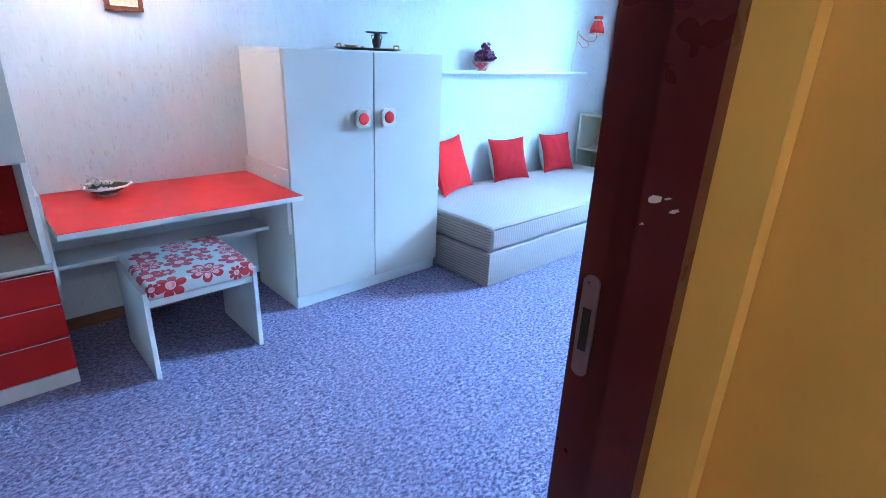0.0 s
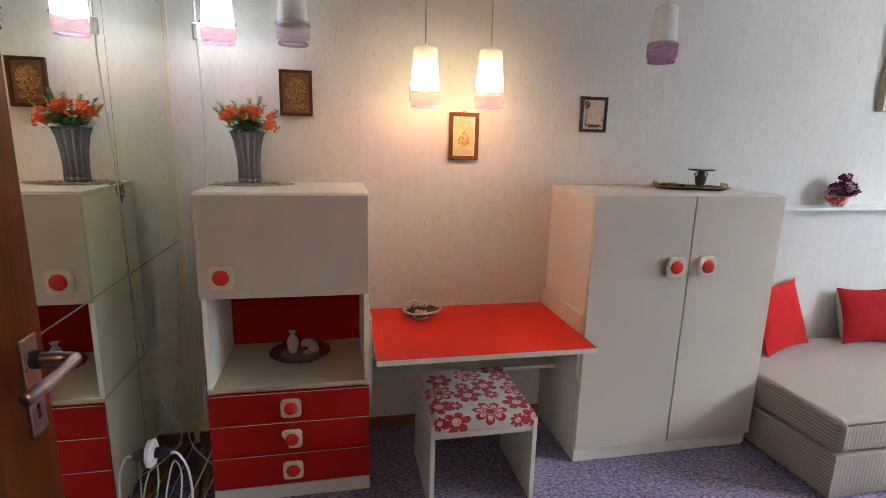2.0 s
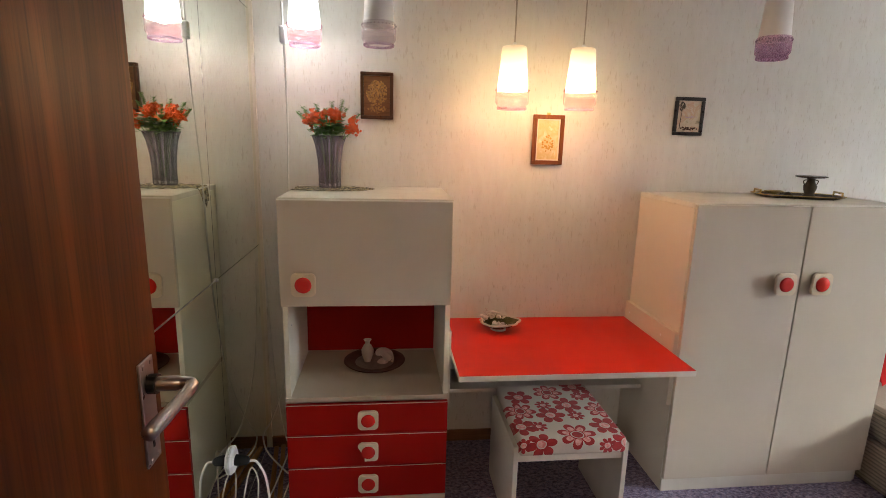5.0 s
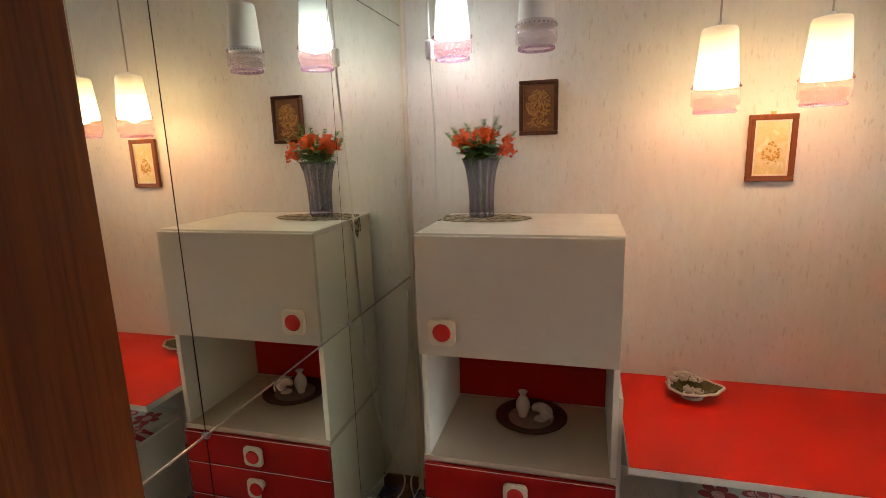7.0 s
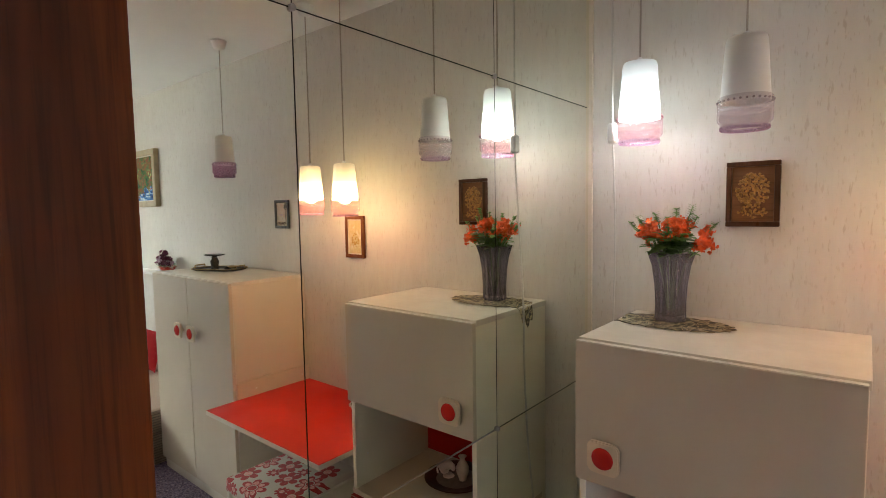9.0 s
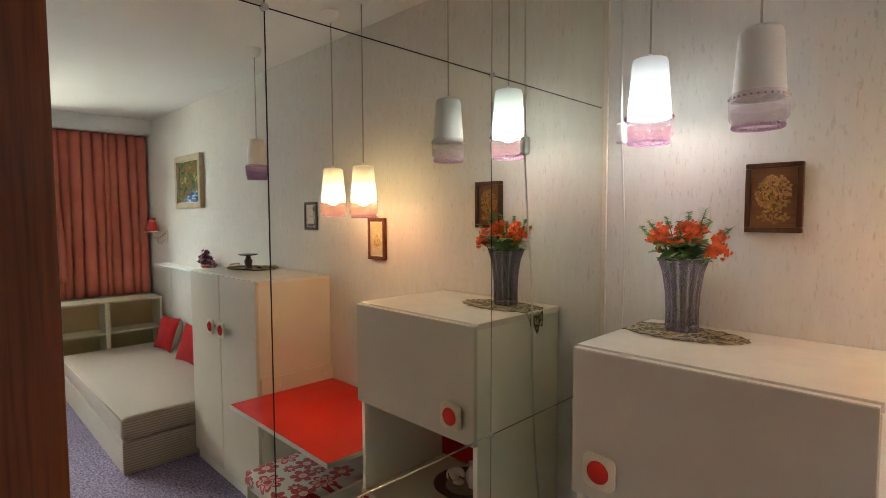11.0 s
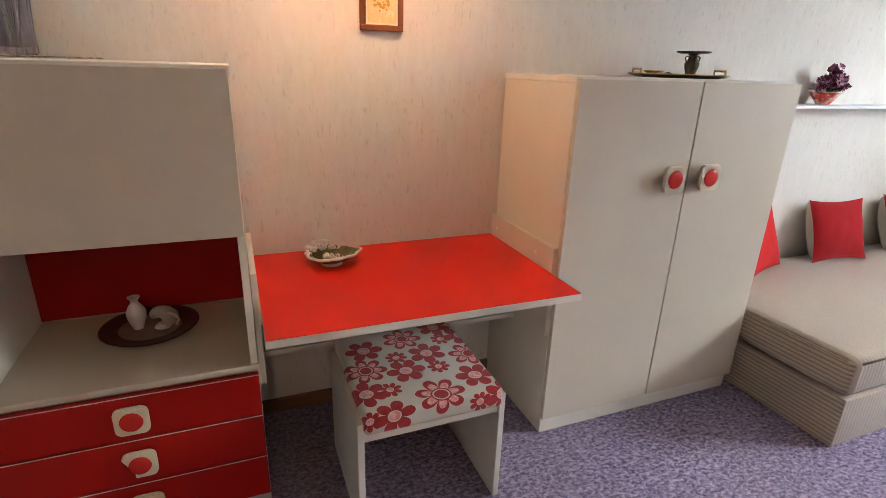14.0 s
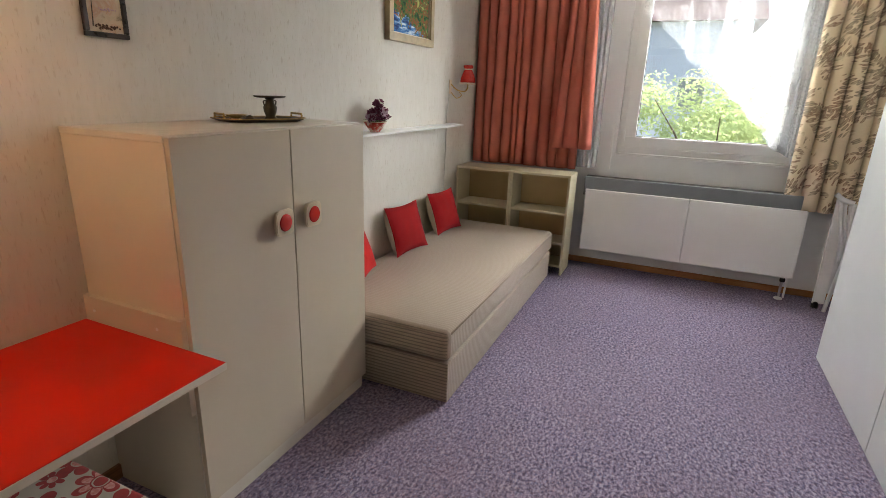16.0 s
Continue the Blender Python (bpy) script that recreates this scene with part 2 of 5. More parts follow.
def leafy(name):
    """Heavy cream curtain cloth printed with sprays of slender brown-grey leaves."""
    m = Mat(name, 0.92, Sheen_Weight=0.15)
    sep0 = m.node("ShaderNodeSeparateXYZ")
    m.link(m.coord, sep0.inputs[0])
    flat = m.node("ShaderNodeCombineXYZ")
    m.link(sep0.outputs[1], flat.inputs[0])
    m.link(sep0.outputs[2], flat.inputs[1])
    wob = m.noise(6, 2)
    bent = m.node("ShaderNodeVectorMath")
    bent.operation = "MULTIPLY_ADD"
    bent.inputs[1].default_value = (0.06, 0.06, 0)
    m.link(wob, bent.inputs[0])
    m.link(flat.outputs[0], bent.inputs[2])
    total = 0.0
    for k, (turned, off, seed) in enumerate(((0.75, 0.0, 0.0), (0.35, 0.5, 4.0), (1.15, 0.9, 8.0))):
        around, turn = m.node("ShaderNodeMapping"), m.node("ShaderNodeMapping")
        around.inputs["Rotation"].default_value = (0, 0, turned)
        m.link(bent.outputs[0], around.inputs["Vector"])
        turn.inputs["Location"].default_value = (seed, off, 0)
        turn.inputs["Scale"].default_value = (14, 58, 1)
        m.link(around.outputs[0], turn.inputs["Vector"])
        vor = m.node("ShaderNodeTexVoronoi", Scale=1.0, Randomness=0.8)
        vor.voronoi_dimensions = "2D"
        m.link(turn.outputs[0], vor.inputs["Vector"])
        rim = m.math("MULTIPLY", m.math("LESS_THAN", vor.outputs[0], 0.40), m.ramp(vor.outputs[0], (0.12, 0.55), (0.32, 1.0)))
        spray = m.node("ShaderNodeTexNoise", Scale=5.5, Detail=1.0)
        shift = m.node("ShaderNodeMapping")
        shift.inputs["Location"].default_value = (seed * 3.1, seed, 0)
        m.link(flat.outputs[0], shift.inputs["Vector"])
        m.link(shift.outputs[0], spray.inputs["Vector"])
        total = m.math("MAXIMUM", total, m.math("MULTIPLY", rim, m.ramp(spray.outputs[0], (0.53, 0.0), (0.555, 1.0))))
    c = m.ramp(m.noise(3, 3), (0.3, (0.66, 0.53, 0.36)), (0.7, (0.76, 0.63, 0.45)))
    m.color(m.mix(m.math("MULTIPLY", total, 0.85), c, m.ramp(m.noise(7, 2), (0.4, (0.20, 0.085, 0.05)), (0.6, (0.17, 0.135, 0.09)))))
    m.bump(m.noise(400, 2), 0.3, 0.001)
    return m.m


def opal(name, c, power, glow):
    m = Mat(name, 0.35)
    m.color(c)
    tr = m.node("ShaderNodeBsdfTranslucent")
    tr.inputs[0].default_value = (*c, 1)
    one = m.node("ShaderNodeMixShader")
    one.inputs[0].default_value = 0.025 if power else 0.04
    m.link(m.b.outputs[0], one.inputs[1])
    m.link(tr.outputs[0], one.inputs[2])
    if power:
        sep = m.node("ShaderNodeSeparateXYZ")
        m.link(m.coord, sep.inputs[0])
        m.b.inputs["Emission Color"].default_value = (*glow, 1)
        m.link(m.math("MULTIPLY", m.ramp(m.math("MULTIPLY", sep.outputs[2], 4.0), (0.25, 0.45), (0.33, 1.0), (0.46, 0.50), (0.60, 0.085), (0.86, 0.018)), power), m.b.inputs["Emission Strength"])
    m.link(one.outputs[0], m.t.nodes["Material Output"].inputs[0])
    return m.m


def band_glass(name, tint, solid=0.42, ribs=12, deep=0.7):
    """Thin coloured glass, clear or milky by "solid", with pressed ribs round its axis. Streaks in the tint imitate
    their refraction.
    """
    m = Mat(name, 0.08)
    m.color(tint)
    sep = m.node("ShaderNodeSeparateXYZ")
    m.link(m.coord, sep.inputs[0])
    ang = m.math("ARCTAN2", sep.outputs[1], sep.outputs[0])
    wave = m.math("ADD", m.math("SINE", m.math("MULTIPLY", ang, float(ribs))), m.math("MULTIPLY", m.math("SUBTRACT", m.noise(60, 2), 0.5), 1.6))
    clear = m.node("ShaderNodeBsdfTransparent")
    # Dark and clear streaks painted into the tint in place of refraction at the ribs.
    m.link(m.ramp(wave, (0.0, tuple(v * deep for v in tint)), (0.8, tint)), clear.inputs[0])
    gloss = m.node("ShaderNodeBsdfGlossy", Roughness=0.12)
    m.bump(wave, 0.2, 0.0012)
    bump = m.b.inputs["Normal"].links[0].from_socket
    m.link(bump, gloss.inputs["Normal"])
    one, two = m.node("ShaderNodeMixShader"), m.node("ShaderNodeMixShader")
    fr = m.node("ShaderNodeFresnel", IOR=1.28)
    m.link(bump, fr.inputs["Normal"])
    m.link(m.math("MULTIPLY", fr.outputs[0], 0.85), one.inputs[0])
    m.link(clear.outputs[0], one.inputs[1])
    m.link(gloss.outputs[0], one.inputs[2])
    two.inputs[0].default_value = solid
    m.link(one.outputs[0], two.inputs[1])
    m.link(m.b.outputs[0], two.inputs[2])
    m.link(two.outputs[0], m.t.nodes["Material Output"].inputs[0])
    return m.m


def lit_band(name, tint, solid):
    """Pressed glass with a stippled relief that scatters the light of the bulb."""
    m = Mat(name, 0.12)
    stip = m.noise(1, 2, (330, 330, 120), 0.5)
    sep = m.node("ShaderNodeSeparateXYZ")
    m.link(m.coord, sep.inputs[0])
    rings = m.math("SINE", m.math("MULTIPLY", sep.outputs[2], 520.0))
    relief = m.math("ADD", m.math("MULTIPLY", stip, 1.5), m.math("MULTIPLY", rings, 0.15))
    c = m.ramp(stip, (0.38, tuple(v * 0.90 for v in tint)), (0.6, tint))
    m.color(c)
    m.bump(relief, 0.3, 0.0015)
    tr = m.node("ShaderNodeBsdfTranslucent")
    m.link(c, tr.inputs[0])
    clear = m.node("ShaderNodeBsdfTransparent")
    m.link(c, clear.inputs[0])
    body, out = m.node("ShaderNodeMixShader"), m.node("ShaderNodeMixShader")
    body.inputs[0].default_value = 0.35
    m.link(m.b.outputs[0], body.inputs[1])
    m.link(tr.outputs[0], body.inputs[2])
    m.link(m.ramp(stip, (0.35, solid * 0.6), (0.62, min(1.0, solid * 1.35))), out.inputs[0])
    m.link(clear.outputs[0], out.inputs[1])
    m.link(body.outputs[0], out.inputs[2])
    m.link(out.outputs[0], m.t.nodes["Material Output"].inputs[0])
    return m.m


def picture(name, *colors, scale=14, seed=0.0, relief=0.0, stretch=(1, 1, 1)):
    m = Mat(name, 0.5)
    n = m.node("ShaderNodeTexNoise", Scale=scale, Detail=5.0, Roughness=0.6, Distortion=1.2)
    mp = m.node("ShaderNodeMapping")
    mp.inputs["Location"].default_value, mp.inputs["Scale"].default_value = (seed, seed, seed), stretch
    m.link(m.coord, mp.inputs["Vector"])
    m.link(mp.outputs[0], n.inputs["Vector"])
    k = len(colors)
    m.color(m.ramp(n.outputs[0], *[(0.3 + 0.42 * i / (k - 1), c) for i, c in enumerate(colors)]))
    if relief:
        m.bump(n.outputs[0], 0.8, relief)
    return m.m


WALL = wallpaper()
CARPET = carpet()
WHITE_WALL = paint("white_plaster", (0.83, 0.84, 0.85), 0.8, 0.06, 2, 90, 0.15)
CEILING = paint("ceiling_paint", (0.82, 0.82, 0.80), 0.9, 0.05, 1.5, 60, 0.15)
YELLOW = paint("yellow_hall_paint", (0.62, 0.33, 0.02), 0.6, 0.15, 3, 80, 0.15)
YELLOW_TRIM = paint("yellow_gloss_paint", (0.75, 0.42, 0.04), 0.4, 0.12, 3, 80, 0.1)
LEAF = veneer("mahogany_veneer", (0.046, 0.010, 0.002), (0.235, 0.058, 0.010), "z", 0.36)
JAMB = paint("dark_red_gloss_paint", (0.085, 0.012, 0.010), 0.3, 0.3, 5, 60, 0.1)
PINE = veneer("stained_pine", (0.30, 0.13, 0.05), (0.46, 0.22, 0.09), "y", 0.5)
DARKPINE = veneer("dark_skirting_wood", (0.15, 0.07, 0.03), (0.25, 0.12, 0.06), "x", 0.5)
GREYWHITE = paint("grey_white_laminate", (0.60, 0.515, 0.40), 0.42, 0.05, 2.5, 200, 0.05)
# Cream laminate with lamp light thrown back by the mirror put into its colour.
LITCREAM = paint("lightened_cream_laminate", (0.82, 0.77, 0.64), 0.45, 0.05, 2.5, 150, 0.05)
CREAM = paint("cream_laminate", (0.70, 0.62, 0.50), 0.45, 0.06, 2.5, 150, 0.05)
EDGE = paint("white_edging", (0.72, 0.67, 0.58), 0.4, 0.1, 9, 120, 0.05)
RED = paint("red_laminate", (0.63, 0.012, 0.003), 0.38, 0.03, 2, 400, 0.02, Specular_IOR_Level=0.3)
DRED = paint("deep_red_laminate", (0.38, 0.008, 0.004), 0.42, 0.04, 2, 400, 0.02, Specular_IOR_Level=0.2)
KNOBRED = paint("red_plastic", (0.62, 0.025, 0.018), 0.22, 0.08, 20, 90, 0.03)
KNOBWHITE = paint("ivory_plastic", (0.76, 0.63, 0.45), 0.35, 0.12, 30, 90, 0.03)
SHELFGREEN = paint("pale_cream_green_paint", (0.66, 0.59, 0.42), 0.5, 0.08, 4, 90, 0.08)
WHITE = paint("white_plastic", (0.80, 0.805, 0.80), 0.35, 0.04, 6, 120, 0.03)
RADWHITE = paint("white_enamel", (0.89, 0.885, 0.87), 0.35, 0.04, 3, 90, 0.04)
GREYPAINT = paint("grey_enamel", (0.25, 0.27, 0.29), 0.5, 0.1, 5, 90, 0.08)
TANBACK = paint("tan_hardboard", (0.52, 0.39, 0.20), 0.6, 0.08, 5, 90, 0.08)
CUPGREY = paint("pale_grey_laminate", (0.74, 0.76, 0.76), 0.4, 0.05, 3, 160, 0.05)
STEEL = paint("worn_aluminium", (0.52, 0.50, 0.48), 0.32, 0.12, 25, 200, 0.1, metal=1.0)
BLACK = paint("black_plastic", (0.012, 0.012, 0.012), 0.5, 0.2, 12, 90, 0.05)
BRASS = paint("aged_brass", (0.62, 0.42, 0.16), 0.3, 0.35, 30, 120, 0.12, metal=1.0)
BRONZE = paint("dark_bronze", (0.10, 0.08, 0.055), 0.35, 0.4, 40, 120, 0.15, metal=0.8)
COPPER = paint("dark_copper_plate", (0.14, 0.055, 0.04), 0.35, 0.35, 30, 120, 0.12, metal=0.5)
CERAMIC = paint("unglazed_porcelain", (0.62, 0.52, 0.46), 0.4, 0.15, 30, 90, 0.08)
PEWTER = paint("dull_pewter_glaze", (0.30, 0.235, 0.20), 0.35, 0.3, 40, 120, 0.1)
LAMPCORD = paint("grey_brown_lamp_cord", (0.42, 0.37, 0.31), 0.45, 0.1, 20, 90, 0.03)
CORDM = paint("pvc_cord", (0.62, 0.60, 0.55), 0.4, 0.08, 20, 90, 0.03)
SHELLGREEN = paint("olive_glaze", (0.15, 0.12, 0.05), 0.25, 0.4, 25, 70, 0.15)
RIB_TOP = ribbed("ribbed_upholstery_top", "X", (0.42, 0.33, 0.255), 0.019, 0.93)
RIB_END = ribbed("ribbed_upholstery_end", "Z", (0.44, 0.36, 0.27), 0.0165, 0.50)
FLORAL = floral("floral_cotton")
LEAFY = leafy("leaf_print_curtain")
CORAL = cloth_mat("coral_curtain", (0.66, 0.205, 0.15), (0.52, 0.14, 0.10), 0.12)
PILRED = cloth_mat("red_cushion_cloth", (0.40, 0.012, 0.016), (0.30, 0.008, 0.011))
PILBRIGHT = cloth_mat("bright_red_satin", (0.66, 0.018, 0.018), (0.52, 0.012, 0.012))
PILCREAM = cloth_mat("cream_cushion_cloth", (0.62, 0.55, 0.46), (0.50, 0.44, 0.36))
SHEER = sheer("white_voile")
DENSE = sheer("gathered_white_voile", 0.32, 0.02)
LACE = picture("crochet_doily", (0.04, 0.03, 0.012), (0.05, 0.035, 0.012), (0.06, 0.045, 0.015), (0.58, 0.48, 0.29), (0.04, 0.03, 0.012), (0.05, 0.04, 0.015), (0.6, 0.5, 0.3), scale=30, relief=0.003)
OPAL_WARM = opal("opal_glass_lit_warm", (0.85, 0.80, 0.70), 8.0, (1.0, 0.735, 0.38))
OPAL_COLD = opal("opal_glass_lit_cool", (0.85, 0.88, 0.88), 5.0, (0.84, 0.97, 1.0))
OPAL_OFF = opal("opal_glass_unlit", (0.80, 0.79, 0.75), 0, (1, 1, 1))
BAND = lit_band("pink_pressed_glass", (0.88, 0.70, 0.84), 0.24)
BANDLIT = lit_band("thin_pink_pressed_glass", (0.90, 0.75, 0.78), 0.05)
BANDCLEAR = lit_band("clear_pressed_glass", (0.95, 0.91, 0.93), 0.18)
VASEGLASS = band_glass("smoky_lilac_glass", (0.86, 0.84, 0.93), 0.12, 12, 0.66)
MIRROR = Mat("mirror_silver", 0.012, 1.0).color((0.88, 0.89, 0.79)).m
PANE = Mat("window_glass", 0.0)
PANE.color((1, 1, 1))
PANE.b.inputs["Transmission Weight"].default_value = 1.0
PANE.b.inputs["IOR"].default_value = 1.45
PANE = PANE.m
FRAMEBROWN = veneer("dark_picture_frame", (0.05, 0.022, 0.012), (0.12, 0.05, 0.025), "z", 0.3)
FRAMERED = veneer("red_brown_picture_frame", (0.13, 0.04, 0.015), (0.24, 0.08, 0.03), "z", 0.25)
FRAMEBLACK = paint("black_picture_frame", (0.02, 0.014, 0.012), 0.3, 0.3, 20, 90, 0.05)
FRAMEGOLD = paint("gilt_frame", (0.50, 0.40, 0.24), 0.4, 0.25, 22, 90, 0.15)
ART_GOLD = picture("gold_flower_print", (0.42, 0.32, 0.14), (0.66, 0.56, 0.33), (0.58, 0.46, 0.20), (0.76, 0.70, 0.52), scale=15, seed=2.0)
ART_PALE = picture("pale_harbour_print", (0.16, 0.14, 0.11), (0.52, 0.42, 0.30), (0.62, 0.52, 0.40), (0.56, 0.36, 0.24), (0.66, 0.60, 0.52), scale=16, seed=5.0)
LEAVES = paint("leaf_green", (0.13, 0.29, 0.05), 0.45, 0.4, 30, 80, 0.1)
ORANGE = paint("orange_red_petals", (0.95, 0.13, 0.012), 0.5, 0.35, 60, 90, 0.1)
PLUM = paint("plum_petals", (0.20, 0.025, 0.085), 0.6, 0.4, 60, 90, 0.1)
PINKP = paint("pale_pink_petals", (0.62, 0.42, 0.55), 0.6, 0.3, 60, 90, 0.1)

# ---- mesh helpers ----
BASE = {}


def thing(name, at, label, category, group=""):
    ob = new(name)
    ob.empty_display_size = 0.05
    ob.location = at
    BASE[name if ob.name == name else ob.name] = Vector(at)
    return tagged(ob, label, category, group)


def base_of(ob):
    while ob.parent:
        ob = ob.parent
    return Vector(ob.location)


def part(name, bm, material, parent=None, label="", smooth=False, kind=""):
    """One mesh object, modelled in the room's coordinates, under its thing."""
    if parent is not None:
        bmesh.ops.translate(bm, verts=bm.verts, vec=-base_of(parent))
    mesh = bpy.data.meshes.new(name)
    bm.to_mesh(mesh)
    bm.free()
    for m in material if isinstance(material, (list, tuple)) else [material]:
        mesh.materials.append(m)
    if smooth:
        for p in mesh.polygons:
            p.use_smooth = True
    ob = new(name, mesh)
    if parent is not None:
        ob.parent = parent
    return tagged(ob, label, kind=kind)


def structure(name, bm, material, label, category, smooth=False):
    return tagged(part(name, bm, material, smooth=smooth), label, category, kind="structure")


def box(x0, x1, y0, y1, z0, z1, bevel=0.0, bm=None, segments=2):
    own = bmesh.new()
    bmesh.ops.create_cube(own, size=1)
    bmesh.ops.scale(own, verts=own.verts, vec=(abs(x1 - x0), abs(y1 - y0), abs(z1 - z0)))
    bmesh.ops.translate(own, verts=own.verts, vec=((x0 + x1) / 2, (y0 + y1) / 2, (z0 + z1) / 2))
    if bevel:
        bmesh.ops.bevel(own, geom=own.edges[:], offset=bevel, segments=segments, affect="EDGES", profile=0.5)
    if bm is None:
        return own
    return join(bm, own)


def join(bm, other):
    mesh = bpy.data.meshes.new("join")
    other.to_mesh(mesh)
    other.free()
    bm.from_mesh(mesh)
    bpy.data.meshes.remove(mesh)
    return bm


def boxes(*rows, bevel=0.0):
    bm = bmesh.new()
    for r in rows:
        box(*r, bevel=bevel, bm=bm)
    return bm


def lathe(profile, cx, cy, seg=32, ribs=0, depth=0.0, bm=None, closed=False):
    """Turns (radius, z) rows round the upright axis at cx, cy; ribs press in the outline."""
    bm = bm or bmesh.new()
    rings = []
    for r, z in profile:
        ring = []
        for i in range(seg):
            a = 2 * math.pi * i / seg
            k = r * (1 + depth * math.cos(ribs * a)) if ribs else r
            ring.append(bm.verts.new((cx + k * math.cos(a), cy + k * math.sin(a), z)))
        rings.append(ring)
    for a, b in zip(rings, rings[1:]):
        for i in range(seg):
            bm.faces.new((a[i], a[(i + 1) % seg], b[(i + 1) % seg], b[i]))
    if closed:
        bm.faces.new(rings[0][::-1])
        bm.faces.new(rings[-1])
    return bm


def tube(points, radius, seg=8, bm=None, flat=1.0):
    """A round bar along points; radius may be a list. flat squeezes it upright."""
    bm = bm or bmesh.new()
    pts = [Vector(p) for p in points]
    radii = radius if isinstance(radius, (list, tuple)) else [radius] * len(pts)
    rings, side = [], None
    for i, p in enumerate(pts):
        d = (pts[min(i + 1, len(pts) - 1)] - pts[max(i - 1, 0)]).normalized()
        ref = side if side is not None else (Vector((0, 0, 1)) if abs(d.z) < 0.9 else Vector((1, 0, 0)))
        u = (ref - d * ref.dot(d)).normalized()
        side = u
        v = d.cross(u)
        rings.append([bm.verts.new(p + u * math.cos(2 * math.pi * k / seg) * radii[i] * flat + v * math.sin(2 * math.pi * k / seg) * radii[i]) for k in range(seg)])
    for a, b in zip(rings, rings[1:]):
        for k in range(seg):
            bm.faces.new((a[k], a[(k + 1) % seg], b[(k + 1) % seg], b[k]))
    bm.faces.new(rings[0][::-1])
    bm.faces.new(rings[-1])
    return bm


def curve(points, steps=8):
    """A smooth line through the points."""
    p = [Vector(v) for v in points]
    p = [2 * p[0] - p[1], *p, 2 * p[-1] - p[-2]]
    out = []
    for a, b, c, d in zip(p, p[1:], p[2:], p[3:]):
        for s in range(steps):
            t = s / steps
            out.append(0.5 * ((2 * b) + (c - a) * t + (2 * a - 5 * b + 4 * c - d) * t * t + (3 * b - a - 3 * c + d) * t**3))
    return out + [p[-2]]


def sheet(place, nu, nv, thick=0.003, bm=None):
    """A cloth or plate: place(u, v) gives the point for u, v in 0..1; a second skin lies behind."""
    bm = bm or bmesh.new()
    grid = [[Vector(place(i / nu, j / nv)) for j in range(nv + 1)] for i in range(nu + 1)]
    front, back = [], []
    for i in range(nu + 1):
        fr, bk = [], []
        for j in range(nv + 1):
            du = grid[min(i + 1, nu)][j] - grid[max(i - 1, 0)][j]
            dv = grid[i][min(j + 1, nv)] - grid[i][max(j - 1, 0)]
            n = du.cross(dv)
            n = n.normalized() if n.length > 1e-9 else Vector((0, 0, 1))
            fr.append(bm.verts.new(grid[i][j]))
            bk.append(bm.verts.new(grid[i][j] - n * thick))
        front.append(fr)
        back.append(bk)
    for i in range(nu):
        for j in range(nv):
            bm.faces.new((front[i][j], front[i + 1][j], front[i + 1][j + 1], front[i][j + 1]))
            bm.faces.new((back[i][j + 1], back[i + 1][j + 1], back[i + 1][j], back[i][j]))
    for i in range(nu):
        bm.faces.new((front[i + 1][0], front[i][0], back[i][0], back[i + 1][0]))
        bm.faces.new((front[i][nv], front[i + 1][nv], back[i + 1][nv], back[i][nv]))
    for j in range(nv):
        bm.faces.new((front[0][j], front[0][j + 1], back[0][j + 1], back[0][j]))
        bm.faces.new((front[nu][j + 1], front[nu][j], back[nu][j], back[nu][j + 1]))
    return bm


def prism(outline, y0, y1, bm=None, round_front=0.0):
    """An upright plate from (x, z) points, from y0 at the back to y1 in front."""
    bm = bm or bmesh.new()
    n = len(outline)
    a = [bm.verts.new((x, y0, z)) for x, z in outline]
    b = [bm.verts.new((x, y1, z)) for x, z in outline]
    for i in range(n):
        bm.faces.new((a[i], a[(i + 1) % n], b[(i + 1) % n], b[i]))
    bm.faces.new(a[::-1])
    bm.faces.new(b)
    bmesh.ops.recalc_face_normals(bm, faces=bm.faces)
    return bm


# ---- the room ----
HEIGHT, EAST, SOUTH = 2.5, 5.06, -3.1
structure("floor", box(-0.1, EAST + 0.25, -5.0, 0.12, -0.1, 0.0), CARPET, "mottled lilac and grey loop pile carpet over the whole floor", "floor")
structure("ceiling", box(-0.1, EAST + 0.25, -5.0, 0.12, HEIGHT, HEIGHT + 0.1), CEILING, "plain white painted ceiling", "ceiling")
structure("wall_north", box(-0.1, EAST + 0.25, 0.0, 0.12, 0, HEIGHT), WALL, "cream textured wallpaper with small brown flecks", "wall")
structure("wall_west", box(-0.12, -0.012, -5.0, 0.0, 0, HEIGHT), WALL, "cream flecked wallpaper behind the mirror panels", "wall")
WY0, WY1, WZ0, WZ1 = -2.36, -1.19, 0.93, 2.16
structure("wall_east", boxes((EAST, EAST + 0.25, SOUTH - 0.1, WY0, 0, HEIGHT), (EAST, EAST + 0.25, WY1, 0, 0, HEIGHT), (EAST, EAST + 0.25, WY0, WY1, 0, WZ0),
          (EAST, EAST + 0.25, WY0, WY1, WZ1, HEIGHT)), WHITE_WALL, "white plastered wall with the window opening", "wall")
structure("wall_south", box(1.5, EAST, SOUTH - 0.1, SOUTH, 0, HEIGHT), WALL, "cream wallpapered wall behind the cupboards", "wall")
DX0, DX1, DY = 0.215, 1.0, -2.36
structure("wall_door", boxes((-0.01, DX0 - 0.02, DY - 0.08, DY, 0, HEIGHT), (DX1 + 0.03, 1.6, DY - 0.08, DY, 0, HEIGHT), (DX0 - 0.02, DX1 + 0.03, DY - 0.08, DY, 2.03, HEIGHT),
          (1.5, 1.6, SOUTH, DY - 0.08, 0, HEIGHT)), WALL, "cream wallpapered wall with the doorway to the hall", "wall")
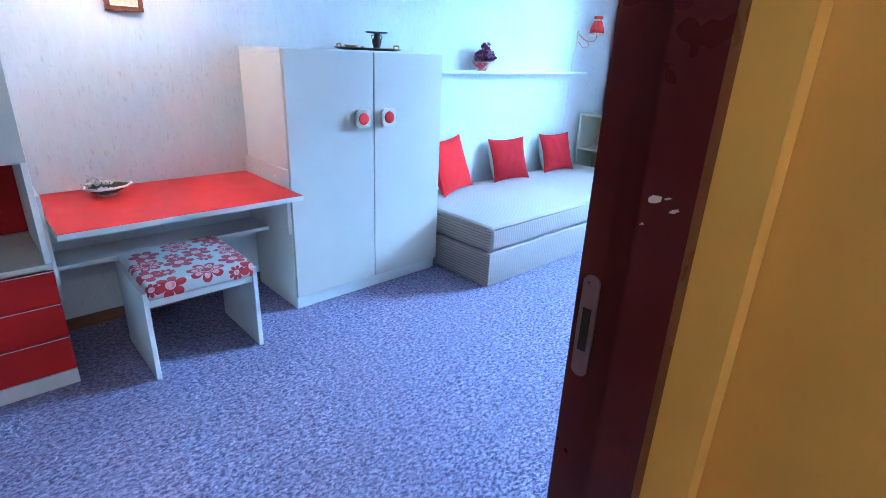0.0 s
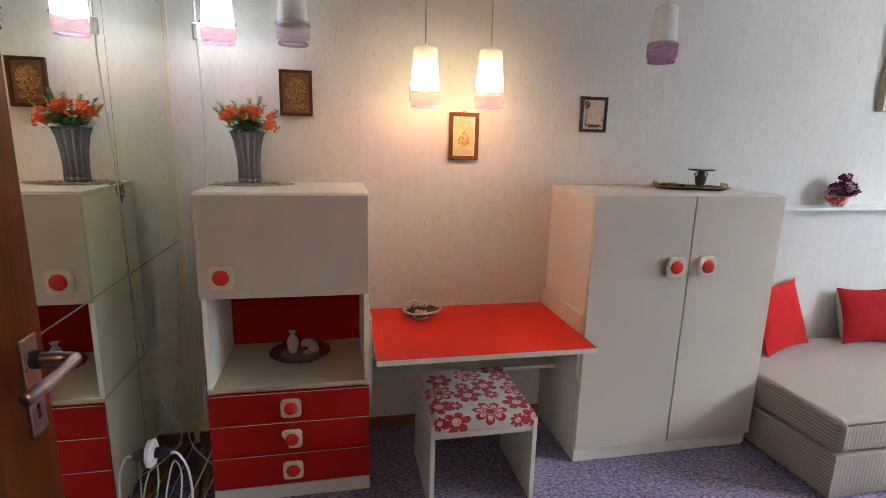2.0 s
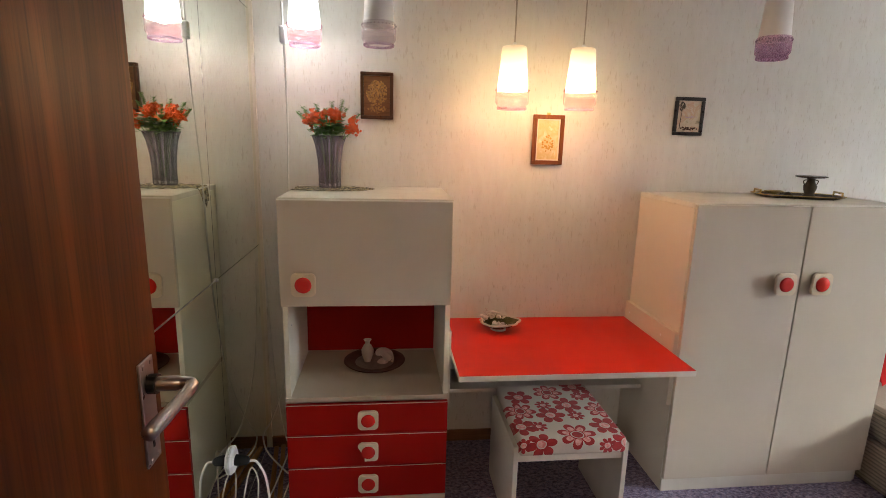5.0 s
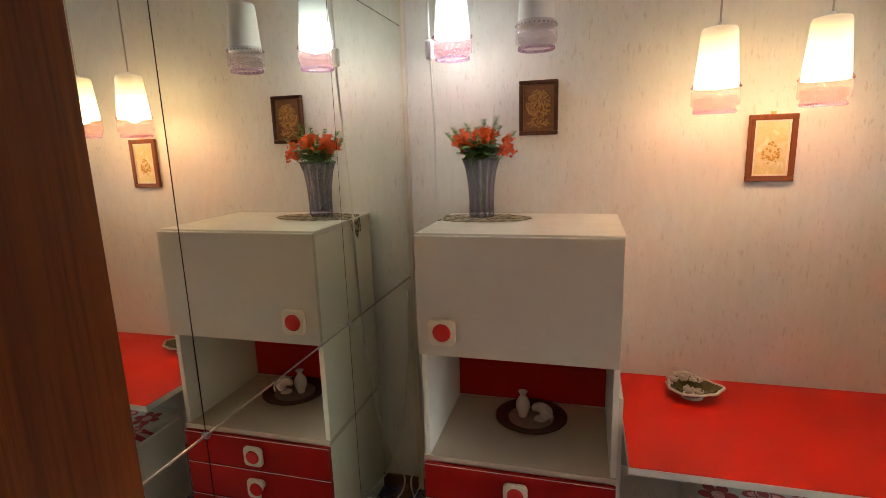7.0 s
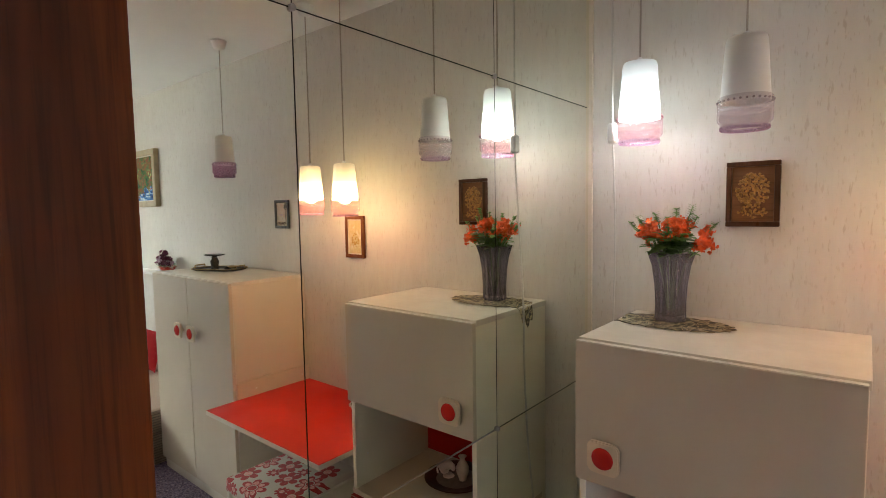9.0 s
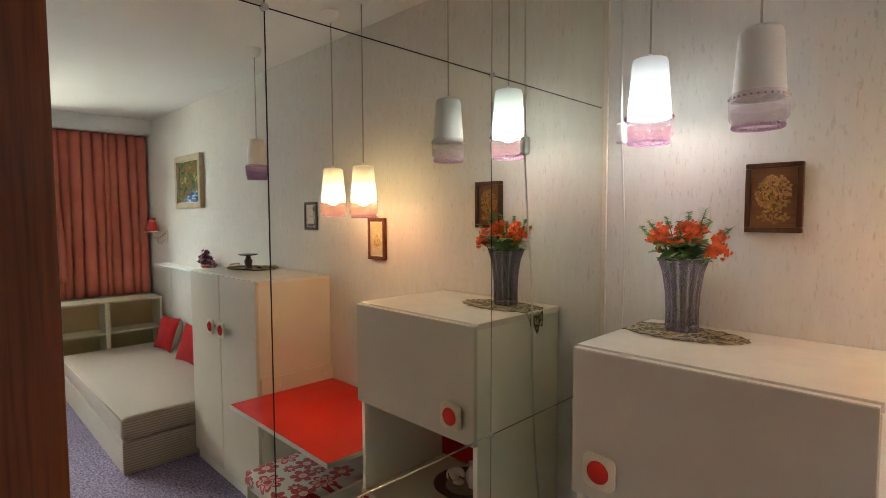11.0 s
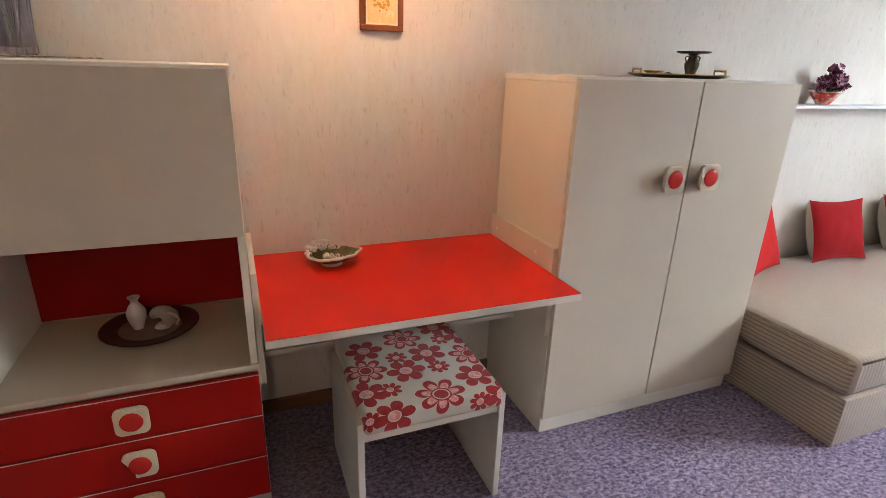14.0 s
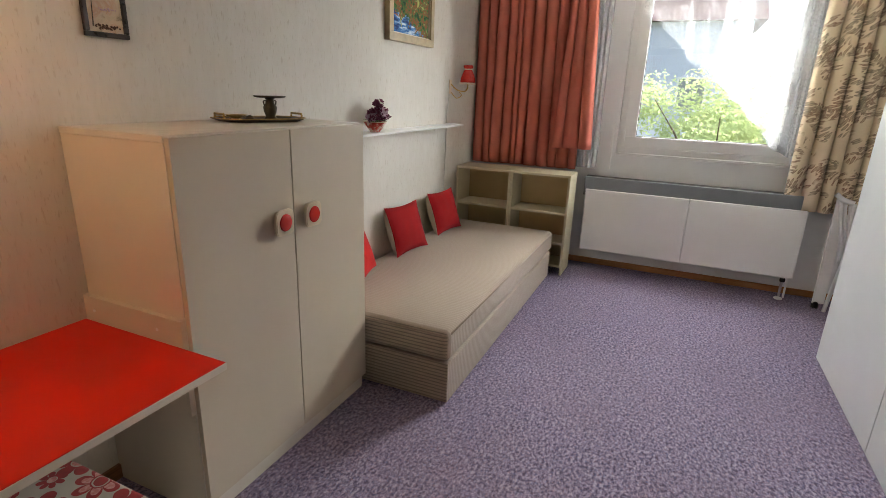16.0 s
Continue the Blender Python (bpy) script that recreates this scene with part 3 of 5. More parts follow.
structure("hall_wall_east", box(DX1 + 0.035, 1.5, -5.0, DY - 0.08, 0, HEIGHT), YELLOW, "ochre yellow painted hall wall", "wall")
structure("hall_wall_south", box(-0.01, DX1 + 0.035, -4.2, -4.1, 0, HEIGHT), YELLOW, "ochre yellow painted wall at the end of the hall", "wall")
structure("trim_hall", boxes((DX1 + 0.006, DX1 + 0.034, DY - 0.122, DY - 0.081, 0, 2.1)), YELLOW_TRIM, "glossy yellow painted edging beside the door frame", "trim")

# door frame and leaf
frame_thing = thing("door_frame", (DX0, DY, 0), "dark red gloss-painted wooden door frame with chipped paint", "door frame")
part("jamb", boxes((DX0 - 0.02, DX0 - 0.004, DY - 0.085, DY + 0.004, 0, 2.03), (DX1, DX1 + 0.03, DY - 0.045, DY + 0.004, 0, 2.03),
                   (DX0 - 0.02, DX1 + 0.03, DY - 0.085, DY + 0.004, 2.03, 2.045)), JAMB, frame_thing)
part("door_stop", boxes((DX1 - 0.014, DX1 + 0.03, DY - 0.085, DY - 0.0455, 0, 2.03)), JAMB, frame_thing)
part("casing", boxes((DX1 + 0.031, DX1 + 0.08, DY + 0.0005, DY + 0.010, 0, 2.1), (DX0 - 0.08, DX0 - 0.021, DY + 0.0005, DY + 0.010, 0, 2.1),
                     (DX0 - 0.021, DX1 + 0.031, DY + 0.0005, DY + 0.010, 2.046, 2.1)), JAMB, frame_thing)
plate = part("strike_plate", tube([(DX1 - 0.0003, DY - 0.0105, 0.993), (DX1 - 0.0025, DY - 0.0105, 0.993)], 0.0085, 16), STEEL, frame_thing, "worn steel strike plate")
for v in plate.data.vertices:
    dz = v.co.z - 0.993
    v.co.z = 0.993 + dz + math.copysign(0.042, dz) if abs(dz) > 1e-5 else v.co.z
part("latch_hole", boxes((DX1 - 0.0035, DX1 - 0.0026, DY - 0.0145, DY - 0.0065, 0.970, 1.012)), BLACK, frame_thing, "dark latch opening")
bm = bmesh.new()
rng = random.Random(12)
for cy, cz, ly, lz in ((-0.057, 1.124, 0.006, 0.0035), (-0.072, 1.118, 0.004, 0.0018), (-0.050, 1.103, 0.002, 0.0012), (-0.066, 1.126, 0.003, 0.001)):
    ring = []
    for k in range(11):
        a, q = 2 * math.pi * k / 11, rng.uniform(0.6, 1.15)
        ring.append(bm.verts.new((DX1 - 0.0146, DY + cy + ly * q * math.cos(a), cz + lz * q * math.sin(a) - 0.35 * ly * q * math.cos(a))))
    mid = [bm.verts.new((DX1 - 0.0141, v.co.y, v.co.z)) for v in ring]
    bm.faces.new(ring)
    for k in range(11):
        bm.faces.new((ring[k - 1], ring[k], mid[k], mid[k - 1]))
part("paint_chip", bm, CREAM, frame_thing, "chip showing pale wood under the paint")

leaf = thing("door_1", (0.2, -2.35, 0), "mahogany veneered flush door standing wide open", "door")
leaf["kind"] = "structure"
part("door_leaf", box(0.179, 0.219, -2.352, -1.5255, 0.008, 2.02, 0.0015), LEAF, leaf)
PX = 0.219
part("handle_plate", boxes((PX, PX + 0.004, -1.586, -1.547, 0.979, 1.128), bevel=0.0015), STEEL, leaf, "worn aluminium handle plate")
part("keyhole", join(boxes((PX + 0.004, PX + 0.0047, -1.569, -1.564, 1.002, 1.018)), lathe([(0.0045, 1.018), (0.0045, 1.025)], PX + 0.0015, -1.5665, 10, closed=True)), BLACK, leaf, "dark keyhole")
bolts = bmesh.new()
for z in (0.986, 1.121):
    for y in (-1.577, -1.556):
        join(bolts, boxes((PX + 0.004, PX + 0.0055, y - 0.003, y + 0.003, z - 0.003, z + 0.003), bevel=0.001))
part("plate_screws", bolts, STEEL, leaf)
lever = tube(curve([(PX + 0.002, -1.563, 1.092), (PX + 0.030, -1.562, 1.092), (PX + 0.050, -1.562, 1.092), (PX + 0.060, -1.570, 1.091), (PX + 0.055, -1.612, 1.086), (PX + 0.046, -1.668, 1.080)], 5),
             [0.010] * 8 + [0.0085] * 6 + [0.0082] * 8 + [0.009] * 4, 14)
part("lever", lever, STEEL, leaf, "worn aluminium lever handle", smooth=True)
part("rosette", join(bmesh.new(), tube([(PX + 0.004, -1.563, 1.092), (PX + 0.015, -1.563, 1.092)], 0.0135, 16)), BLACK, leaf, "dark collar of the lever")
hinges = thing("door_hinge", (0.2, -2.352, 1.7), "steel butt hinge of the open door", "hinge", "door hinges")
part("knuckle", tube([(0.225, -2.35, 1.66), (0.225, -2.35, 1.74)], 0.007, 10), STEEL, hinges)
copy_thing(hinges, pose(0.2, -2.352, 0.3))

# mirror panels with thin joints, on the west wall
mir = thing("mirror_wall", (0, -1.2, 0.035), "wall of butted mirror panels held by small metal clips", "mirror")
ys = [-0.012, -0.592, -1.195, -1.8, -2.345]
zs = [0.035, 0.967, 1.897, 2.49]
first = {}
for i in range(4):
    for j in range(3):
        part("mirror_panel", box(-0.006, 0.0, ys[i + 1] + 0.0013, ys[i] - 0.0013, zs[j] + 0.0013, zs[j + 1] - 0.0013), MIRROR, mir)
part("panel_backing", box(-0.0115, -0.0065, -2.35, -0.008, 0.03, 2.495), BLACK, mir, "dark board behind the joints")
# Thin steel strip added to imitate the glint on this joint's bevel.
part("joint_strip", box(0.0003, 0.0016, -2.34, -0.60, 0.9655, 0.9685), STEEL, mir, "steel strip added as the glint along the bevelled joint")
for y in ys[1:4]:
    for z in zs[1:3]:
        bm = tube([(-0.001, y, z), (0.006, y, z)], 0.0065, 12)
        bmesh.ops.bevel(bm, geom=bm.edges[:], offset=0.001, segments=1, affect="EDGES")
        part("clip", bm, STEEL, mir, "small round metal mirror clip")
structure("trim_corner", box(-0.010, 0.012, -0.011, 0.0, 0.0, HEIGHT, 0.002), CREAM, "narrow cream corner strip beside the mirror", "trim")

# skirting
structure("baseboard_north", box(0.013, EAST - 0.001, -0.014, -0.0005, 0, 0.055, 0.003), DARKPINE, "dark brown wooden skirting board", "baseboard")
structure("baseboard_east", box(EAST - 0.016, EAST - 0.0005, SOUTH + 0.01, -0.016, 0, 0.048, 0.004), PINE, "varnished orange-brown wooden skirting board", "baseboard")


# ---- knobs ----
def rounded_square(cx, cz, half, corner, steps=6):
    out = []
    for q, (sx, sz) in enumerate(((1, 1), (-1, 1), (-1, -1), (1, -1))):
        for s in range(steps + 1):
            a = math.pi / 2 * (q + s / steps)
            out.append((cx + sx * (half - corner) + corner * math.cos(a), cz + sz * (half - corner) + corner * math.sin(a)))
    return out


def dome(cx, y, cz, r, high, seg=20, rings=6):
    bm = bmesh.new()
    rows = []
    for k in range(rings):
        a = math.pi / 2 * k / rings
        rows.append([bm.verts.new((cx + r * math.cos(a) * math.cos(2 * math.pi * i / seg), y - high * math.sin(a), cz + r * math.cos(a) * math.sin(2 * math.pi * i / seg))) for i in range(seg)])
    tip = bm.verts.new((cx, y - high, cz))
    for a, b in zip(rows, rows[1:]):
        for i in range(seg):
            bm.faces.new((a[i], a[(i + 1) % seg], b[(i + 1) % seg], b[i]))
    for i in range(seg):
        bm.faces.new((rows[-1][i], rows[-1][(i + 1) % seg], tip))
    bmesh.ops.recalc_face_normals(bm, faces=bm.faces)
    return bm


def knob(parent, x, y, z, half=0.037, stem=0.012, broken=False):
    """A rounded square ivory plate with a raised rim and a red button, on a short stem."""
    bm = prism(rounded_square(x, z, half, half * 0.45), y - stem, y - stem - 0.010)
    bmesh.ops.bevel(bm, geom=[e for e in bm.edges if all(v.co.y < y - stem - 0.009 for v in e.verts)], offset=0.003, segments=2, affect="EDGES")
    if broken:
        cut = [v for v in bm.verts if v.co.x < x - 0.012 and v.co.z < z - 0.004]
        for v in cut:
            v.co.x = x - 0.010 + 0.1 * (v.co.x - x)
    k = part("knob", bm, KNOBWHITE, parent, "ivory plastic knob plate with a piece broken off" if broken else "ivory plastic knob plate")
    part("button", dome(x, y - stem - 0.0101, z, half * 0.68, 0.009), KNOBRED, k, "red plastic button", smooth=True)
    part("stem", box(x - 0.014, x + 0.014, y - stem, y, z - 0.008, z + 0.008, 0.001), KNOBWHITE, k)


# ---- furniture along the north wall ----
def chest():
    x0, x1, y1 = 0.172, 0.768, -0.45
    t = thing("cabinet", (0.47, -0.225, 0), "grey-white laminate secretaire cabinet with red drawers and an open niche", "cabinet")
    part("side_panel", box(x0, x0 + 0.018, y1, -0.004, 0, 1.195, 0.001), LITCREAM, t, "cream laminate side panel, colour lightened for mirror-thrown light")
    part("side_panel", box(x1 - 0.018, x1, y1, -0.004, 0, 1.195, 0.001), LITCREAM, t, "cream laminate side panel, colour lightened for mirror-thrown light")
    part("top", box(x0 - 0.003, x1 + 0.003, y1 - 0.001, -0.004, 1.196, 1.216, 0.0015), EDGE, t, "cream laminate top board")
    part("back", box(x0 + 0.018, x1 - 0.018, -0.02, -0.006, 0.06, 0.48), CREAM, t)
    part("niche_back", box(x0 + 0.018, x1 - 0.018, -0.028, -0.006, 0.485, 0.85), DRED, t, "deep red niche back panel")
    part("niche_shelf", box(x0 - 0.001, x1 + 0.001, y1 - 0.006, -0.03, 0.462, 0.480, 0.001), GREYWHITE, t)
    part("niche_top", box(x0 + 0.018, x1 - 0.018, y1 + 0.005, -0.03, 0.828, 0.845), CREAM, t)
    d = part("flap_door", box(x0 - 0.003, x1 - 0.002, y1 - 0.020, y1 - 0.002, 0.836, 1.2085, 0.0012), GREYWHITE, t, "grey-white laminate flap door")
    part("edging", box(x0 - 0.003, x1 - 0.002, y1 - 0.020, y1 - 0.0025, 1.2087, 1.2105), EDGE, d, "white edging strip")
    knob(d, 0.252, y1 - 0.020, 0.919, 0.042)
    zs = (0.459, 0.333, 0.199, 0.062)
    for n, (a, b) in enumerate(zip(zs, zs[1:])):
        d = part("drawer", box(x0 + 0.001, x1 - 0.001, y1 - 0.018, y1 - 0.001, b + 0.003, a - 0.002, 0.001), DRED, t, "deep red laminate drawer front")
        part("edging", box(x0 + 0.001, x1 - 0.001, y1 - 0.019, y1 - 0.0185, a - 0.0045, a - 0.002), EDGE, d, "white edging strip")
        knob(d, 0.470, y1 - 0.018, (a + b) / 2, 0.038, 0.008, broken=n == 1)
    part("plinth", box(x0 + 0.001, x1 - 0.001, y1 - 0.012, y1 + 0.004, 0, 0.058), EDGE, t)
    for x, z in ((x0 + 0.0185, 0.60), (x1 - 0.0185, 0.60), (x0 + 0.0185, 0.74)):
        part("shelf_pin_cap", tube([(x - 0.001, -0.39, z), (x + 0.001, -0.39, z)], 0.004, 8), WHITE, t)


def desk():
    t = thing("desk", (1.22, -0.3, 0.36), "desk with a red laminate top hung between the cabinets", "desk")
    part("tabletop", box(0.787, 1.661, -0.598, -0.004, 0.598, 0.6185, 0.001), EDGE, t, "white-edged tabletop board")
    part("table_surface", box(0.789, 1.659, -0.596, -0.006, 0.6186, 0.6205), RED, t, "bright red laminate table surface")
    for x in (0.7695, 1.6635):
        part("side_rail", box(x, x + 0.0165, -0.375 if x < 1 else -0.43, -0.004, 0.365 if x < 1 else 0.39, 0.70, 0.001), CREAM, t, "cream side rail board")
    part("lower_board", box(0.787, 1.662, -0.226, -0.03, 0.364, 0.381, 0.001), EDGE, t)
    for y, z in ((-0.05, 0.655), (-0.33, 0.655)):
        part("screw_cap", tube([(1.6635, y, z), (1.6615, y, z)], 0.005, 8), WHITE, t)


def wardrobe():
    x0, x1, y1 = 1.681, 2.587, -0.425
    t = thing("wardrobe", (2.13, -0.22, 0), "low two-door grey-white laminate wardrobe with round red knobs", "wardrobe")
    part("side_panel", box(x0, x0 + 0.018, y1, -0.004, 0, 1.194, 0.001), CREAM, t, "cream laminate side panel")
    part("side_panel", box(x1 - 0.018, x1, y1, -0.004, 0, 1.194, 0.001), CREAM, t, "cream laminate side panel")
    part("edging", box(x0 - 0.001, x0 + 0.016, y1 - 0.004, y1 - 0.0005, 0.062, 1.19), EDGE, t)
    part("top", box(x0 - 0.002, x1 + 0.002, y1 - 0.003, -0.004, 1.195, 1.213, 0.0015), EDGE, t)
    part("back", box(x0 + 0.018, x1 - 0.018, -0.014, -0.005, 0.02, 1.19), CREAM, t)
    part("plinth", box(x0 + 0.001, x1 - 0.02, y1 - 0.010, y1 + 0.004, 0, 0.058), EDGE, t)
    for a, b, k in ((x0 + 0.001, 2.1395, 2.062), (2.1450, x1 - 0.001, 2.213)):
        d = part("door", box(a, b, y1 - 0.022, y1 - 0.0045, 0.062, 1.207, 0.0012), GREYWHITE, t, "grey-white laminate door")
        knob(d, k, y1 - 0.022, 0.909, 0.0435, 0.022)
    # Black strip stands in for the shade seen through the door gap.
    part("inside", box(2.1395, 2.1450, y1 - 0.003, y1, 0.062, 1.19), BLACK, t, "black strip for the shade in the gap between the doors")


def stool():
    t = thing("stool", (1.2, -0.45, 0), "white laminate stool with a red and white flowered cushion", "stool")
    for x in (0.985, 1.392):
        part("side_panel", box(x, x + 0.018, -0.64, -0.255, 0, 0.365, 0.0015), EDGE, t)
    part("cross_rail", box(1.0035, 1.3915, -0.63, -0.615, 0.30, 0.345, 0.001), EDGE, t)
    part("seat_board", box(1.0035, 1.3915, -0.614, -0.27, 0.318, 0.333, 0.001), EDGE, t)
    bm = box(1.001, 1.394, -0.655, -0.235, 0.334, 0.402, 0.014, segments=4)
    for v in bm.verts:
        u, w = (v.co.x - 1.1975) / 0.2, (v.co.y + 0.445) / 0.21
        if v.co.z > 0.37:
            v.co.z += 0.010 * (1 - u * u) * (1 - w * w) - 0.004
    part("cushion", bm, FLORAL, t, "seat cushion in white cotton printed with red flowers", smooth=True)


def bed():
    x0, x1, y0, y1 = 2.608, 4.60, -0.856, -0.03
    t = thing("divan_bed", (3.6, -0.43, 0), "box divan bed in cream ribbed upholstery against the wall", "bed")

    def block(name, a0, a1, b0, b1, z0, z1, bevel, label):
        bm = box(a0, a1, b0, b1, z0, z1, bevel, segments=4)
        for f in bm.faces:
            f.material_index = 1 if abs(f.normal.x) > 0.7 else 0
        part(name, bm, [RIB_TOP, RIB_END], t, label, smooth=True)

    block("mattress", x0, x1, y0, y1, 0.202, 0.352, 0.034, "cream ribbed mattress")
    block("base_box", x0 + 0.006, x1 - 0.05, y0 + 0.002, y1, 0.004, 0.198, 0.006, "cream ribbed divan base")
    part("piping", tube([(x0 + 0.034, y0 + 0.005, 0.334), (x1 - 0.034, y0 + 0.005, 0.334)], 0.0045, 8), RIB_TOP, t, "cord piping along the mattress edge", smooth=True)
    part("piping", tube([(x0 + 0.005, y0 + 0.034, 0.334), (x0 + 0.005, y1 - 0.034, 0.334)], 0.0045, 8), RIB_TOP, t, "cord piping along the mattress edge", smooth=True)
    for x in (x0 + 0.1, x1 - 0.15):
        part("foot", box(x, x + 0.04, y1 - 0.1, y1 - 0.06, 0, 0.0045), BLACK, t)


def cushion(at, rz, lean, size, front, back, label, ry=0):
    t = thing("cushion", at, label, "cushion", "cushions on the bed")
    m = Matrix.Translation(at) @ pose(0, 0, 0, 0, 0, rz) @ pose(0, 0, 0, lean, 0, 0) @ pose(0, 0, 0, 0, ry, 0)
    for name, sign, mat in (("front_cover", -1, front), ("back_cover", 1, back)):
        bm = bmesh.new()
        n = 18
        rows = []
        for i in range(n + 1):
            row = []
            for j in range(n + 1):
                u, w = 2 * i / n - 1, 2 * j / n - 1
                pu, pw = u * (1 - 0.10 * (1 - w * w)), w * (1 - 0.10 * (1 - u * u))
                fat = ((1 - u * u) * (1 - w * w)) ** 0.42
                wr = 0.006 * noise.noise(Vector((3 * u, 3 * w, at[0] * 5)))
                row.append(bm.verts.new(m @ Vector((pu * size / 2, sign * fat * (wr + (0.036 if sign < 0 else 0.105)), (size / 2 + pw * size / 2) * 0.88))))
            rows.append(row)
        for i in range(n):
            for j in range(n):
                f = (rows[i][j], rows[i + 1][j], rows[i + 1][j + 1], rows[i][j + 1])
                bm.faces.new(f if sign < 0 else f[::-1])
        part(name, bm, mat, t, smooth=True)


def bookcase():
    t0 = None
    for n, (a, b) in enumerate(((-0.485, -0.03), (-0.945, -0.487))):
        t = thing("bookcase", (4.85, (a + b) / 2, 0), "low open cream-green painted bookcase unit, empty", "bookcase", "bookcases under the curtain")
        x0, x1 = 4.604, 4.872
        part("side_panel", box(x0, x1, a, a + 0.018, 0, 0.762, 0.0015), SHELFGREEN, t)
        part("side_panel", box(x0, x1, b - 0.018, b, 0, 0.762, 0.0015), SHELFGREEN, t)
        part("top", box(x0 - 0.003, x1, a - 0.0005, b + 0.0005, 0.7625, 0.780, 0.0015), SHELFGREEN, t)
        part("back", box(x1 - 0.012, x1 - 0.002, a + 0.0185, b - 0.0185, 0.03, 0.762), TANBACK, t, "tan hardboard back")
        for z in (0.06, 0.24, 0.475):
            part("shelf", box(x0 + 0.004, x1 - 0.013, a + 0.0185, b - 0.0185, z, z + 0.017, 0.001), SHELFGREEN, t)


chest()
desk()
wardrobe()
stool()
bed()
cushion((3.02, -0.19, 0.354), 18, -20, 0.415, PILBRIGHT, PILBRIGHT, "bright red satin cushion leaning beside the wardrobe", -1)
cushion((3.585, -0.175, 0.352), -6, -19, 0.36, PILRED, PILCREAM, "red cushion with a cream back leaning on the wall")
cushion((4.175, -0.175, 0.352), -6, -19, 0.355, PILRED, PILCREAM, "red cushion with a cream back leaning on the wall")
bookcase()

ws = thing("wall_shelf", (3.5, -0.06, 1.1), "long narrow white wall shelf above the bed", "shelf")
part("shelf_board", box(2.6, 4.49, -0.12, -0.001, 1.100, 1.114, 0.002), WHITE, ws)


# ---- pendant lamps ----
def pendant(x, y, low, glass, band, label, power=0, tint=(1, 1, 1)):
    z = low + 0.010
    t = thing("pendant_lamp", (x, y, z), label, "pendant lamp", "row of pendant lamps")
    part("shade", lathe([(0.010, z + 0.223), (0.030, z + 0.226), (0.043, z + 0.223), (0.0465, z + 0.214), (0.0555, z + 0.078), (0.0560, z + 0.066), (0.0525, z + 0.066), (0.0520, z + 0.078), (0.0430, z + 0.210), (0.010, z + 0.219)], x, y, 32),
         glass, t, smooth=True)
    prof = [(0.0575, z + 0.080), (0.061, z + 0.076), (0.0615, z + 0.06), (0.0615, z + 0.022), (0.058, z + 0.016), (0.055, z + 0.014), (0.055, z + 0.002), (0.053, z), (0.0505, z + 0.002), (0.0505, z + 0.016), (0.056, z + 0.024), (0.056, z + 0.044)]
    bm = lathe(prof, x, y, 96, 0)
    for i, v in enumerate(bm.verts):
        a = math.atan2(v.co.y - y, v.co.x - x)
        if z + 0.02 < v.co.z < z + 0.07 and (v.co.xy - Vector((x, y))).length > 0.06:
            k = 1 + 0.012 * math.cos(24 * a)
            v.co.x, v.co.y = x + (v.co.x - x) * k, y + (v.co.y - y) * k
    part("glass_band", bm, band, t, "ribbed pink pressed-glass rim", smooth=True)
    part("lip", lathe([(0.0495, z + 0.003), (0.0505, z - 0.001), (0.0530, z - 0.003), (0.0555, z - 0.001), (0.0565, z + 0.003), (0.0555, z + 0.006), (0.0505, z + 0.006), (0.0495, z + 0.003)], x, y, 48), BAND, t, "thick pink glass lip", smooth=True)
    beads = bmesh.new()
    for k in range(28):
        a = 2 * math.pi * k / 28
        own = bmesh.new()
        bmesh.ops.create_icosphere(own, subdivisions=1, radius=0.0032)
        bmesh.ops.translate(own, verts=own.verts, vec=(x + 0.0618 * math.cos(a), y + 0.0618 * math.sin(a), z + 0.068))
        join(beads, own)
    part("bead_row", beads, band, t, "row of pressed glass beads", smooth=True)
    part("cap", lathe([(0.004, z + 0.238), (0.008, z + 0.234), (0.010, z + 0.2245), (0.004, z + 0.2245)], x, y, 20), WHITE, t, smooth=True)
    part("cord", tube([(x, y, z + 0.235), (x, y, HEIGHT - 0.02)], 0.0027, 8), LAMPCORD, t)
    part("ceiling_rose", lathe([(0.004, HEIGHT - 0.05), (0.03, HEIGHT - 0.04), (0.042, HEIGHT - 0.001)], x, y, 24), WHITE, t, smooth=True)
    part("bulb", lathe([(0.001, z + 0.07), (0.018, z + 0.078), (0.028, z + 0.10), (0.022, z + 0.13), (0.013, z + 0.15), (0.013, z + 0.20)], x, y, 20), OPAL_OFF, t, smooth=True)
    if power:
        lamp = new("bulb_light", bpy.data.lights.new("bulb_light", "POINT"))
        lamp.data.energy, lamp.data.color, lamp.data.shadow_soft_size = power, tint, 0.032
        lamp.location = (x, y, z + 0.085)


WARM, COLD = (1.0, 0.69, 0.36), (0.86, 1.0, 0.92)
pendant(0.240, -0.214, 1.729, OPAL_COLD, BANDLIT, "lit opal glass pendant lamp giving cool white light", COLD_POWER, COLD)
pendant(0.506, -0.232, 1.737, OPAL_OFF, BANDCLEAR, "unlit opal glass pendant lamp with a clear ribbed rim")
pendant(1.004, -0.255, 1.529, OPAL_WARM, BANDLIT, "lit opal glass pendant lamp giving warm light", WARM_POWER, WARM)
pendant(1.276, -0.232, 1.537, OPAL_WARM, BANDLIT, "lit opal glass pendant lamp giving warm light", WARM_POWER, WARM)
pendant(2.030, -0.253, 1.751, OPAL_OFF, BAND, "unlit opal glass pendant lamp with a pink rim")


